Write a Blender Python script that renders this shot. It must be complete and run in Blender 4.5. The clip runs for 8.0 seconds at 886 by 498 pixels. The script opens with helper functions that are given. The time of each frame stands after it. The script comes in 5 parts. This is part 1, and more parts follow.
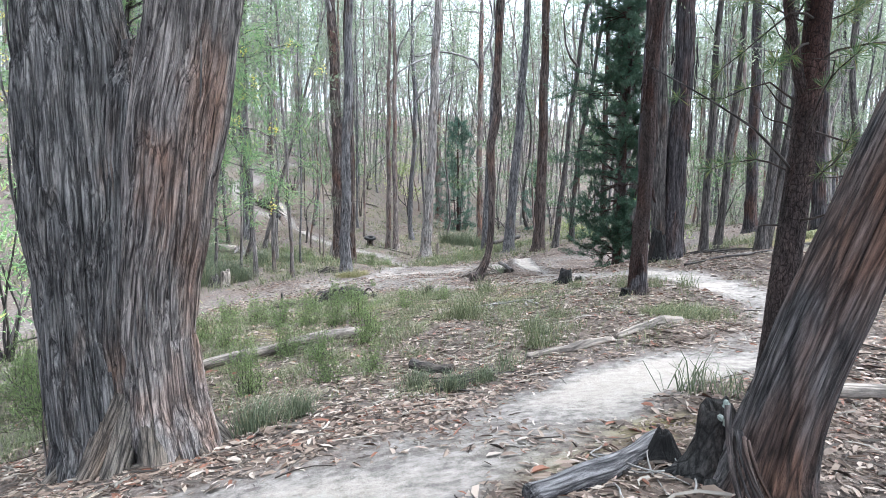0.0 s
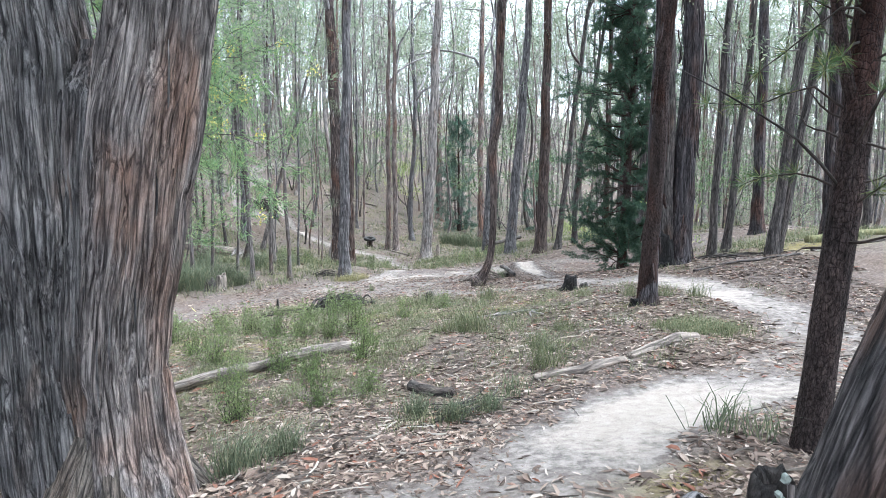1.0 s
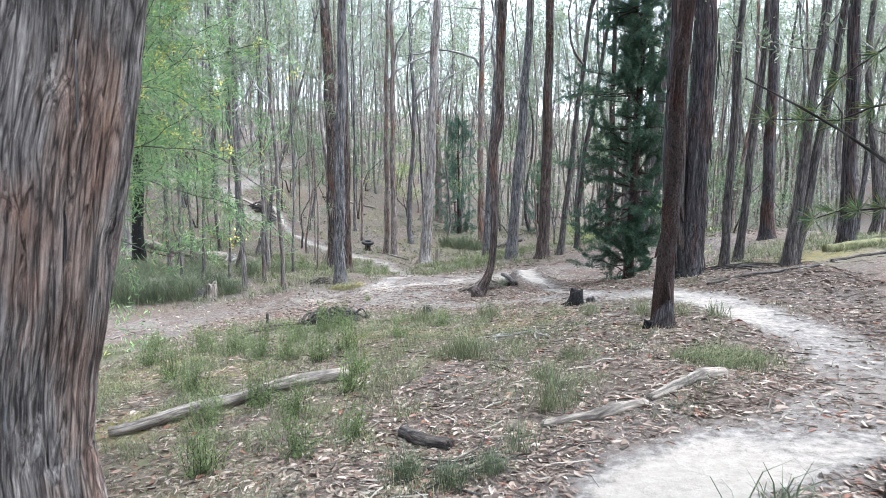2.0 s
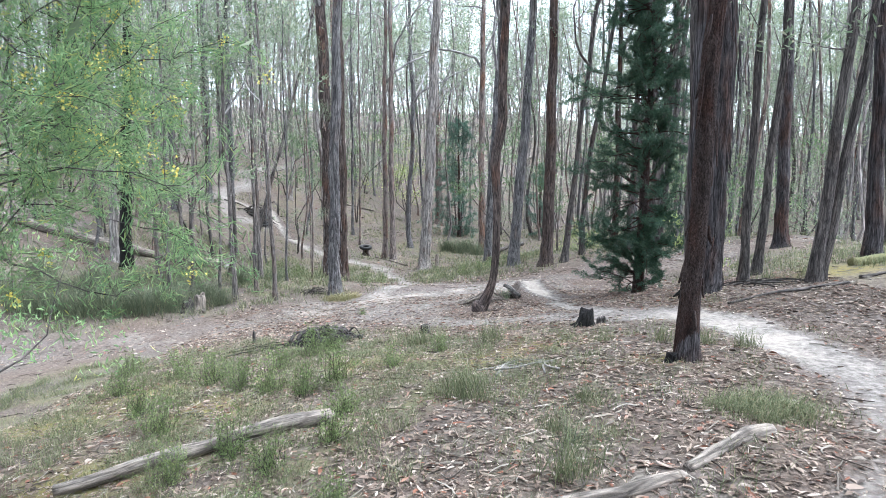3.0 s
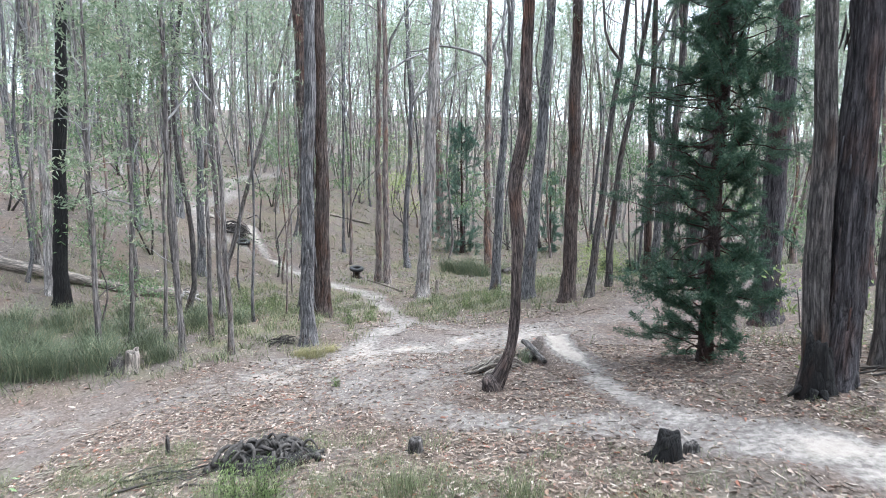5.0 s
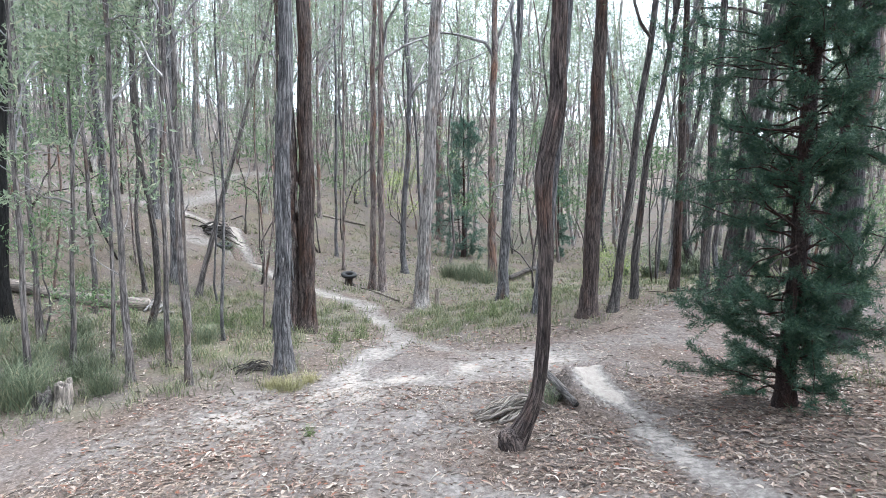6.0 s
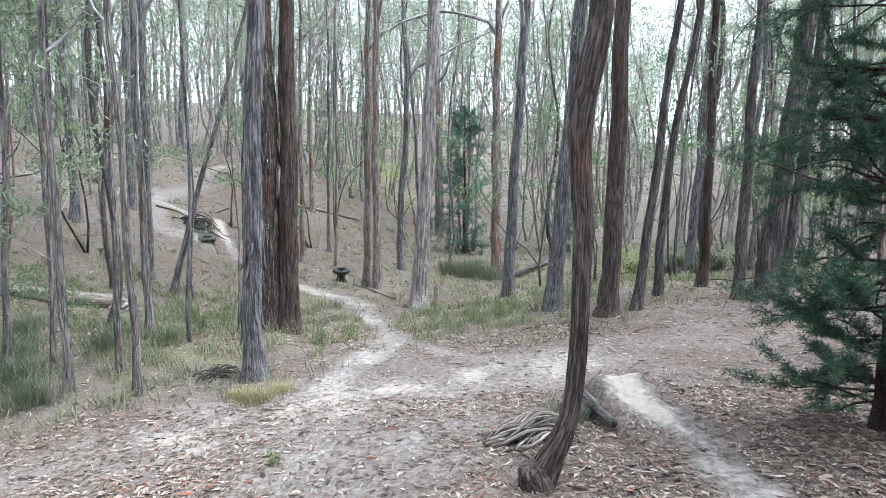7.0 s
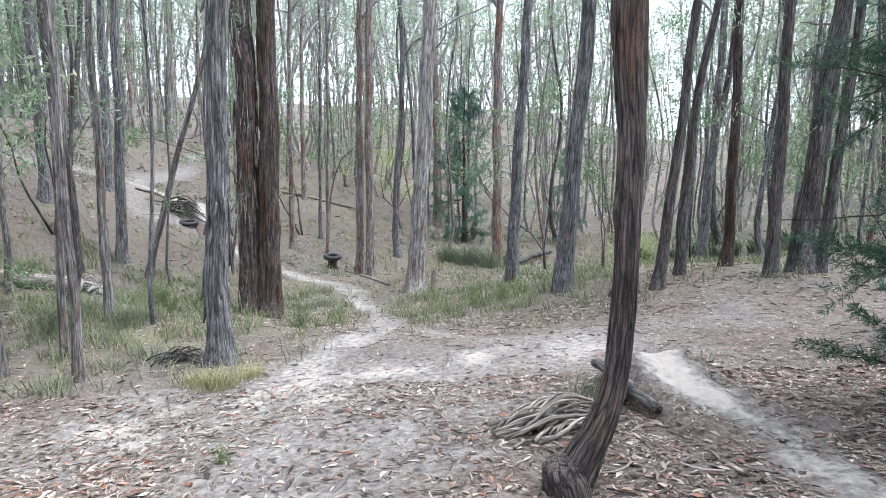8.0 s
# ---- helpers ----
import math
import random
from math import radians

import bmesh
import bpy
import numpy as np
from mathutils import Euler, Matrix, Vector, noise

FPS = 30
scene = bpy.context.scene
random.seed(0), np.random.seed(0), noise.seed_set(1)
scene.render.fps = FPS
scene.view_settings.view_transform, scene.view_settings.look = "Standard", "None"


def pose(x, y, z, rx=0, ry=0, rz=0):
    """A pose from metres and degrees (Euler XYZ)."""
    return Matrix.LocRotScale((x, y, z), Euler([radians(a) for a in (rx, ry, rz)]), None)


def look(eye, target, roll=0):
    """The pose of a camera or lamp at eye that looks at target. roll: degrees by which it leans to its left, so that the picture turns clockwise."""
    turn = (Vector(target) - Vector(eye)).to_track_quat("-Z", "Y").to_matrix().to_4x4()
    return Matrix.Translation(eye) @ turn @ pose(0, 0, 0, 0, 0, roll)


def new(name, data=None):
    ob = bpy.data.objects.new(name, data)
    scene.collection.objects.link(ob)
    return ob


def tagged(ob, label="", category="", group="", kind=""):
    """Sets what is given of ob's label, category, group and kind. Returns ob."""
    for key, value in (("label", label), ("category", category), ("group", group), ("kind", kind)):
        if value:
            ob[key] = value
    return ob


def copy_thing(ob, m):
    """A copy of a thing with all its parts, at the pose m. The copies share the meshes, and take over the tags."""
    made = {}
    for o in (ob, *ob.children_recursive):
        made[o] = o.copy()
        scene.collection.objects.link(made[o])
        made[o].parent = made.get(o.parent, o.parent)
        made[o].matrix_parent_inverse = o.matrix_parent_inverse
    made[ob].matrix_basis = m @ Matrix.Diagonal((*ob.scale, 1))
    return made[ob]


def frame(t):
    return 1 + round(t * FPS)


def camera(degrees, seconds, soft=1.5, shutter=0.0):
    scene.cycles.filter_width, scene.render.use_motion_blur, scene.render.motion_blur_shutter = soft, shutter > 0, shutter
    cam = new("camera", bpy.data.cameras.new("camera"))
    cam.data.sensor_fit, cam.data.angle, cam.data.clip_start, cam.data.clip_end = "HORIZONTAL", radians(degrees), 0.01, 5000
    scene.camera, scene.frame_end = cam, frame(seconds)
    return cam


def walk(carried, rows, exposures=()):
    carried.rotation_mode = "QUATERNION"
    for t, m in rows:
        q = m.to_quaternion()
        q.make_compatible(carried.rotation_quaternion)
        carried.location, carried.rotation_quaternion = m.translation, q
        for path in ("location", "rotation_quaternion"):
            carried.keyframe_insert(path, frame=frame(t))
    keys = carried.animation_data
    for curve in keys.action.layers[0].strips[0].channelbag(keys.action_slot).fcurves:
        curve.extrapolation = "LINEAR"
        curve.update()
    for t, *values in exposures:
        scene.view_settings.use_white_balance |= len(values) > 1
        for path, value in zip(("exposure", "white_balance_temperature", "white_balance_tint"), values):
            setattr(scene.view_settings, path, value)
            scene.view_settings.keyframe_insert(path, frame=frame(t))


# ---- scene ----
# camera: a slow glide forward that lifts, then sinks again
cam = camera(76.0, 8.0, soft=0.7, shutter=0.2)
KELVIN, TINT = 5650, 7
WALK = [
    (0.0, (0.015, -0.142, 1.958), (0.013, 1.851, 1.788), 0.0),
    (0.5, (0.012, 0.014, 2.008), (0.009, 2.007, 1.834), 0.0),
    (1.0, (0.014, 0.230, 2.066), (0.010, 2.222, 1.890), -0.1),
    (1.5, (0.032, 0.524, 2.142), (0.028, 2.516, 1.965), -0.2),
    (3.0, (0.083, 1.646, 2.430), (0.076, 3.638, 2.251), -0.2),
    (3.5, (0.095, 2.130, 2.516), (0.086, 4.122, 2.337), -0.2),
    (4.0, (0.108, 2.815, 2.619), (0.098, 4.807, 2.440), -0.2),
    (4.5, (0.113, 3.798, 2.782), (0.101, 5.791, 2.608), -0.2),
    (5.0, (0.094, 5.054, 2.984), (0.082, 7.047, 2.815), -0.1),
    (5.2, (0.085, 5.550, 3.017), (0.073, 7.543, 2.850), -0.1),
    (6.3, (-0.010, 7.849, 2.856), (-0.018, 9.842, 2.691), 0.2),
    (6.5, (-0.016, 8.212, 2.773), (-0.024, 10.205, 2.609), 0.25),
    (7.0, (-0.018, 8.999, 2.530), (-0.024, 10.993, 2.368), 0.2),
    (7.5, (-0.004, 9.689, 2.215), (-0.009, 11.683, 2.052), 0.2),
    (8.0, (-0.010, 10.314, 1.884), (-0.011, 12.307, 1.720), 0.1),
]
walk(cam, [(t, look(eye, target, lean)) for t, eye, target, lean in WALK], [(0.0, 2.49, KELVIN, TINT), (1.5, 2.5, KELVIN, TINT), (3.5, 2.43, KELVIN, TINT), (8.0, 2.43, KELVIN, TINT)])

# ---- light: a bright overcast sky over an open eucalypt wood ----
world = bpy.data.worlds.new("overcast_sky")
scene.world = world
world.use_nodes = True
wt = world.node_tree
sky = wt.nodes.new("ShaderNodeTexSky")
sky.sky_type, sky.sun_disc = "NISHITA", False
sky.sun_elevation, sky.sun_rotation = radians(69), radians(90)
sky.air_density, sky.dust_density, sky.ozone_density = 1.0, 4.0, 1.0
wt.nodes["Background"].inputs["Strength"].default_value = 0.15
cloud = wt.nodes.new("ShaderNodeHueSaturation")
cloud.inputs["Saturation"].default_value = 0.25
wt.links.new(sky.outputs["Color"], cloud.inputs["Color"])
wt.links.new(cloud.outputs["Color"], wt.nodes["Background"].inputs["Color"])
sun = new("sun", bpy.data.lights.new("sun", "SUN"))
sun.data.energy, sun.data.angle, sun.data.color = 0.9, radians(50), (1.0, 0.97, 0.92)
sun.matrix_world = look((9, 0, 24), (0, 0, 0))

# ---- numbers and noise ----


def hash2(i, j, seed):
    n = (i * 374761393 + j * 668265263 + seed * 1442695041) & 0x7FFFFFFF
    n = ((n ^ (n >> 13)) * 1274126177) & 0x7FFFFFFF
    return ((n ^ (n >> 16)) & 0xFFFF) / 65535.0


def vnoise(u, v, seed=0, wrap=0):
    """Smooth value noise, 0 to 1; wrap: whole cells after which u repeats."""
    u, v = np.broadcast_arrays(np.asarray(u, float), np.asarray(v, float))
    i, j = np.floor(u).astype(np.int64), np.floor(v).astype(np.int64)
    a, b = u - i, v - j
    a, b = a * a * (3 - 2 * a), b * b * (3 - 2 * b)
    i0, i1 = (i % wrap, (i + 1) % wrap) if wrap else (i, i + 1)
    low = hash2(i0, j, seed) * (1 - a) + hash2(i1, j, seed) * a
    high = hash2(i0, j + 1, seed) * (1 - a) + hash2(i1, j + 1, seed) * a
    return low * (1 - b) + high * b


# ---- the lie of the land ----
SWELL = [-0.03, 0.39, 0.02, 0.25, 0.9, 0.01, 0.8, 0.9, -0.1, -0.0, -0.27, -0.07, 0.41, 0.12, 0.13, -0.26, -0.19, -0.1, 0.31, 0.17, -0.06, 0.29, -0.71, -0.42, 0.22,
         -0.3, 0.34, 0.71, 0.61, -0.04, -0.11, -0.6, 0.29, -0.28, -0.09, 0.53, 0.13, -0.15, 0.4, -0.28, 0.09, -0.05, 0.67, -0.31, -0.12, -0.37, -0.66, 0.58, -0.0, 0.61,
         -0.06, -0.19, -0.04, -0.1, -0.12, -0.05, -0.03, 0.21, 0.15, -0.3, -0.32, -0.28, -0.22, 0.08, -0.73, -0.56, 0.47, 0.0, -0.17, -0.31, 0.01]


def hill(x, y):
    far = np.clip((np.hypot(x, y - 15) - 36) / 90, 0, 1)  # the valley's far sides
    return 7 * np.tanh(0.55 * np.logaddexp(0, -0.9 * x + 0.43 * (y - 26) - 8) / 7) + 15 * far * far * (3 - 2 * far)


def land(x, y):
    """Height of the ground without its small unevenness: a hill, and swells four metres apart."""
    x, y = np.asarray(x, float), np.asarray(y, float)
    z = SWELL[0] + hill(x, y)
    k = 1
    for cy in range(0, 37, 4):
        for cx in range(-12, 13, 4):
            z = z + SWELL[k] * np.exp(-((x - cx) ** 2 + (y - cy) ** 2) / (2 * 3.0 ** 2))
            k += 1
    return z


def bump_at(x, y, cx, cy, rx, ry=None):
    return np.exp(-(((x - cx) / rx) ** 2 + ((y - cy) / (ry or rx)) ** 2))


TRAILS = {  # centre line, half width
    "single": ([(-3.2, 1.3), (-1.6, 1.7), (-0.63, 2.04), (-0.33, 2.19), (0.2, 2.6), (0.75, 3.25), (1.5, 3.95), (2.6, 4.5), (3.5, 5.25), (4.2, 6.4), (4.3, 7.5),
                (4.3, 8.5), (4.2, 9.4), (3.5, 10.7), (2.5, 11.5), (0.95, 12.3), (0.0, 12.8), (-1.2, 14.2)], 0.52),
    "road": ([(-22, 9.5), (-14, 12), (-8.8, 13.4), (-6, 14.5), (-4.2, 15.4), (-2.2, 16.4), (-0.6, 17.2), (1.5, 18.4), (4, 19.3), (6.5, 19.7), (10, 19.9), (18, 19)], 1.15),
    "climb": ([(-2.2, 16.2), (-1.6, 18.6), (-1.25, 20.5), (-1.2, 22.7), (-2.0, 25.0), (-2.8, 27.3), (-5.5, 29.2), (-7.5, 30.3), (-9.0, 31.5), (-9.7, 32.7), (-10.8, 32.9), (-12.2, 32.7),
               (-12.8, 35), (-12.4, 38.2), (-13.3, 40.6), (-11.5, 46)], 0.42),
    "hillside": ([(-8.4, 30.4), (-9.6, 30.6), (-10.7, 29.9), (-11.2, 31.0), (-12.2, 32.5), (-13.7, 30.7), (-15.1, 29.8), (-24, 25)], 0.4),
    "spur": ([(-1.5, 23.4), (-0.7, 21.4), (0.05, 19.7), (1.1, 18.95)], 0.22),
    "run_in": ([(2.35, 16.2), (2.5, 15.3), (2.55, 14.0), (2.65, 12.9), (2.95, 11.4)], 0.26),
}


def off_line(x, y, points):
    """Distance from a broken line."""
    best = np.full(np.shape(x), 1e9)
    for (ax, ay), (bx, by) in zip(points, points[1:]):
        dx, dy = bx - ax, by - ay
        s = np.clip(((x - ax) * dx + (y - ay) * dy) / (dx * dx + dy * dy), 0, 1)
        best = np.minimum(best, np.hypot(x - ax - s * dx, y - ay - s * dy))
    return best


def trodden(x, y, skip=()):
    """1 on the middle of a bare track, 0 off it."""
    x, y = np.asarray(x, float), np.asarray(y, float)
    wob = (vnoise(x * 1.1, y * 1.1, 3) - 0.5) * 0.35 + (vnoise(x * 4, y * 4, 4) - 0.5) * 0.16
    worn = np.zeros(np.shape(x))
    for name, (points, half) in TRAILS.items():
        if name in skip:
            continue
        d = off_line(x, y, points) + wob * (0.6 if half < 0.6 else 1.2)
        edge = 0.2 if half < 0.6 else 0.7
        amount = np.clip((half + edge - d) / (2 * edge), 0, 1)
        if name == "road":  # patchy, half covered with fallen leaves; barer towards the junction
            bare = np.clip(1.15 - np.hypot((x + 0.6) / 4.2, (y - 16.4) / 4.0) * 0.7, 0.30, 0.64)
            amount = amount * bare * (0.5 + 0.95 * vnoise(x * 2.3, y * 2.3, 51))
        if name == "single":  # swept clean in two places, strewn with litter between
            amount = amount * (0.47 + 0.65 * bump_at(x, y, 1.4, 3.85, 1.15, 0.85) + 0.48 * bump_at(x, y, -0.6, 2.0, 0.9, 0.5) + 0.30 * bump_at(x, y, 3.9, 9.4, 1.4, 2.4)) * (0.8 + 0.4 * vnoise(x * 2.4, y * 2.4, 54))
        if name == "climb":
            amount = amount * (0.62 + 0.3 * bump_at(x, y, -9.0, 31.6, 2.5)) * (0.75 + 0.5 * vnoise(x * 2.1, y * 2.1, 52))
        if name in ("spur", "run_in", "hillside"):
            amount = amount * {"run_in": 0.66, "spur": 0.6}.get(name, 0.5)
        worn = np.maximum(worn, amount)
    flat = np.exp(-(((x + 1.2) / 2.9) ** 2 + ((y - 15.7) / 2.7) ** 2)) * 0.58 * (0.55 + 0.75 * vnoise(x * 2.6, y * 2.6, 53))
    return np.maximum(worn, flat)


def ground_z(x, y):
    """Height of the ground as built."""
    x, y = np.asarray(x, float), np.asarray(y, float)
    t = trodden(x, y)
    rough = (vnoise(x * 0.9, y * 0.9, 11) - 0.5) * 0.09 + (vnoise(x * 2.7, y * 2.7, 12) - 0.5) * 0.05 + (vnoise(x * 8, y * 8, 13) - 0.5) * 0.022
    return land(x, y) + rough * (1 - 0.75 * t) - 0.035 * t


def gz(x, y):
    return float(ground_z(x, y))


def grassiness(x, y):
    """How thick the grass stands, 0 to 1."""
    g = 1.15 * bump_at(x, y, -2.6, 8.4, 2.6, 2.8) + 0.7 * bump_at(x, y, -1.4, 6.0, 1.3, 1.4) + 0.55 * bump_at(x, y, -3.0, 4.8, 1.8, 1.8) + 0.5 * bump_at(x, y, -5.5, 10.5, 3, 1.8)
    g = g + 1.0 * bump_at(x, y, -9.0, 18.3, 3.9, 2.7) + 0.75 * bump_at(x, y, -6.0, 23.5, 2.6, 3.2) + 0.6 * bump_at(x, y, -4.3, 20.2, 1.2, 2)
    g = g + 0.9 * bump_at(x, y, 1.2, 24.4, 1.9, 2.0) + 0.8 * bump_at(x, y, 1.6, 32, 4.2, 3.0) + 0.35 * bump_at(x, y, -3.2, 26, 0.8, 2)
    g = g + 0.5 * bump_at(x, y, 11, 28, 7, 6) + 0.4 * bump_at(x, y, 0.2, 10.0, 1.2, 1.0) + 0.35 * bump_at(x, y, 9, 13.5, 3, 2) + 0.4 * bump_at(x, y, 7.5, 13, 2.5, 2.0)
    g = g + 0.5 * bump_at(x, y, -3.6, 6.8, 1.6, 1.5) + 0.8 * bump_at(x, y, -6.0, 10.2, 1.8, 1.6) + 0.6 * bump_at(x, y, -4.6, 8.6, 1.6, 1.4) + 0.6 * bump_at(x, y, 6, 33, 12, 10) + 0.55 * bump_at(x, y, -8, 24, 5, 4.5) + 0.3 * bump_at(x, y, -12, 33, 9, 8) + 0.9 * bump_at(x, y, -4.3, 4.9, 1.7, 1.8) + 0.7 * bump_at(x, y, 9, 26.5, 6, 5) + 1.0 * bump_at(x, y, 9.8, 16.2, 2.8, 2.0) + 0.28 * bump_at(x, y, 1.6, 8.6, 3.2, 2.6) + 0.35 * np.clip((y - 34) / 6, 0, 1) + 0.4 * bump_at(x, y, 3.5, 25, 3, 3) + 0.4 * bump_at(x, y, 0.6, 6.6, 1.5, 1.2)
    g = g * (0.35 + 1.1 * vnoise(x * 0.8, y * 0.8, 21)) * (0.55 + 0.8 * vnoise(x * 2.3, y * 2.3, 22))
    return np.clip(g - 0.05, 0, 1) * np.clip(1 - 1.6 * trodden(x, y, ("road",)), 0, 1) * np.clip(1.4 * (1 - 1.5 * (off_line(x, y, TRAILS["road"][0]) < 1.25)), 0, 1)


def mossiness(x, y):
    """Cushions of yellow moss."""
    m = 0.0
    for cx, cy, r in ((0.65, 8.9, 0.5), (1.6, 9.4, 0.45), (-3.9, 9.3, 0.6), (-2.7, 8.2, 0.5), (-1.0, 9.3, 0.5), (0.3, 2.3, 0.3), (1.0, 2.7, 0.25), (-4.8, 8.4, 0.5), (7.6, 12.2, 0.8), (2.5, 8.0, 0.3), (-3.3, 6.6, 0.5)):
        m = m + bump_at(x, y, cx, cy, r * 1.3, r * 0.9)
    return np.clip(m, 0, 1)


# ---- materials ----
def material(name, rough=0.9):
    m = bpy.data.materials.new(name)
    m.use_nodes = True
    bsdf = m.node_tree.nodes["Principled BSDF"]
    bsdf.inputs["Roughness"].default_value = rough
    bsdf.inputs["Specular IOR Level"].default_value = 0.25
    return m, m.node_tree, bsdf


def add(nt, kind, **values):
    n = nt.nodes.new(kind)
    for k, v in values.items():
        n.inputs[k.replace("_", " ")].default_value = v
    return n


def ramp(nt, fac, stops):
    r = nt.nodes.new("ShaderNodeValToRGB")
    while len(r.color_ramp.elements) < len(stops):
        r.color_ramp.elements.new(0.5)
    for e, (at, c) in zip(r.color_ramp.elements, stops):
        e.position, e.color = at, (*c, 1)
    nt.links.new(fac, r.inputs["Fac"])
    return r.outputs["Color"]


def mixed(nt, fac, a, b, how="MIX"):
    m = nt.nodes.new("ShaderNodeMix")
    m.data_type, m.blend_type = "RGBA", how
    for socket, value in ((m.inputs[0], fac), (m.inputs[6], a), (m.inputs[7], b)):
        if isinstance(value, (int, float)):
            socket.default_value = value
        elif isinstance(value, tuple):
            socket.default_value = (*value, 1)
        else:
            nt.links.new(value, socket)
    return m.outputs[2]


def maths(nt, op, a, b=0.0):
    m = nt.nodes.new("ShaderNodeMath")
    m.operation = op
    for socket, value in zip(m.inputs, (a, b)):
        if isinstance(value, (int, float)):
            socket.default_value = value
        else:
            nt.links.new(value, socket)
    return m.outputs[0]


def scaled_coords(nt, scale, kind="Object"):
    tc = nt.nodes.new("ShaderNodeTexCoord")
    mp = nt.nodes.new("ShaderNodeMapping")
    mp.inputs["Scale"].default_value = scale
    nt.links.new(tc.outputs[kind], mp.inputs["Vector"])
    return mp.outputs["Vector"]


def noise_tex(nt, vec, scale, detail=4.0, rough=0.6, distort=0.0):
    n = add(nt, "ShaderNodeTexNoise", Scale=scale, Detail=detail, Roughness=rough, Distortion=distort)
    nt.links.new(vec, n.inputs["Vector"])
    return n.outputs["Fac"]


def bumped(nt, bsdf, height, strength, distance):
    b = add(nt, "ShaderNodeBump", Strength=strength, Distance=distance)
    nt.links.new(height, b.inputs["Height"])
    nt.links.new(b.outputs["Normal"], bsdf.inputs["Normal"])


BARKS = set()  # names of the materials that follow the grain of a stem


def bark(name, dark, mid, light, warm, fibre=34.0, along=2.2, warm_at=0.62, depth=0.02):
    """Stringy bark: long grey fibres and dark cracks over a red-brown inner bark, along the stem's own grain."""
    BARKS.add(name)
    m, nt, bsdf = material(name, 0.95)
    at = nt.nodes.new("ShaderNodeAttribute")
    at.attribute_name = "grain"
    info = nt.nodes.new("ShaderNodeObjectInfo")
    shift = nt.nodes.new("ShaderNodeVectorMath")
    shift.operation = "ADD"
    nt.links.new(at.outputs["Vector"], shift.inputs[0])
    nt.links.new(maths(nt, "MULTIPLY", info.outputs["Random"], 9.0), shift.inputs[1])
    sway = nt.nodes.new("ShaderNodeTexNoise")
    sway.inputs["Scale"].default_value, sway.inputs["Detail"].default_value = 3.0, 2.0
    nt.links.new(shift.outputs[0], sway.inputs["Vector"])
    bend = nt.nodes.new("ShaderNodeVectorMath")
    bend.operation = "MULTIPLY_ADD"
    bend.inputs[1].default_value = (0.022, 0.022, 0.0)
    nt.links.new(sway.outputs["Color"], bend.inputs[0])
    nt.links.new(shift.outputs[0], bend.inputs[2])

    def stretched(around, up):
        mp = nt.nodes.new("ShaderNodeMapping")
        mp.inputs["Scale"].default_value = (around, around, up)
        nt.links.new(bend.outputs[0], mp.inputs["Vector"])
        return mp.outputs["Vector"]

    fine = noise_tex(nt, stretched(fibre * 1.8, along * 2.0), 1.0, 7, 0.74, 0.05)
    coarse = noise_tex(nt, stretched(fibre * 0.65, along * 0.8), 1.0, 5, 0.68, 0.08)
    patch = noise_tex(nt, stretched(2.2, 0.8), 1.0, 4, 0.6)
    both = maths(nt, "ADD", maths(nt, "MULTIPLY", fine, 0.58), maths(nt, "MULTIPLY", coarse, 0.42))
    edge = nt.nodes.new("ShaderNodeTexVoronoi")
    edge.feature = "DISTANCE_TO_EDGE"
    edge.inputs["Scale"].default_value = 1.0
    nt.links.new(stretched(fibre * 0.5, along * 0.9), edge.inputs["Vector"])
    crack = ramp(nt, edge.outputs["Distance"], [(0.0, (0, 0, 0)), (0.1, (1, 1, 1))])
    grey = ramp(nt, both, [(0.37, dark), (0.45, mid), (0.56, light)])
    red = ramp(nt, both, [(0.37, tuple(c * 0.12 for c in warm)), (0.47, tuple(c * 0.62 for c in warm)), (0.58, warm)])
    colour = mixed(nt, ramp(nt, patch, [(warm_at - 0.08, (0, 0, 0)), (warm_at + 0.08, (1, 1, 1))]), grey, red)
    strands = noise_tex(nt, stretched(fibre * 1.4, along * 0.8), 1.0, 6, 0.78, 0.05)
    colour = mixed(nt, 1.0, colour, ramp(nt, strands, [(0.38, (0.55, 0.55, 0.55)), (0.5, (1.0, 1.0, 1.0)), (0.62, (1.3, 1.3, 1.3))]), "MULTIPLY")
    worn = noise_tex(nt, stretched(9.0, 2.6), 1.0, 5, 0.7, 0.15)
    colour = mixed(nt, 1.0, colour, ramp(nt, worn, [(0.33, (0.42, 0.42, 0.43)), (0.5, (1.0, 1.0, 1.0)), (0.68, (1.45, 1.4, 1.35))]), "MULTIPLY")
    colour = mixed(nt, maths(nt, "MULTIPLY", maths(nt, "SUBTRACT", 1.0, crack), 0.7), colour, dark)
    nt.links.new(colour, bsdf.inputs["Base Color"])
    bumped(nt, bsdf, maths(nt, "ADD", both, maths(nt, "MULTIPLY", crack, 0.25)), 1.0, depth)
    return m


BARK_BIG = bark("stringybark_old", (0.009044, 0.00888, 0.00957), (0.07034, 0.0678, 0.06946), (0.2356, 0.2266, 0.222), (0.1936, 0.1242, 0.09044), 58, 1.9, 0.62, 0.03)
BARK_LEAN = bark("stringybark_brown", (0.005175, 0.00483, 0.00529), (0.0391, 0.03565, 0.0368), (0.1323, 0.1219, 0.1207), (0.1495, 0.08625, 0.0621), 46, 2.2, 0.58, 0.03)
BARK_RUST = bark("stringybark_peeling", (0.01334, 0.01141, 0.01141), (0.1078, 0.09512, 0.09266), (0.3428, 0.3112, 0.2913), (0.3802, 0.2469, 0.1884), 54, 1.7, 0.58, 0.03)
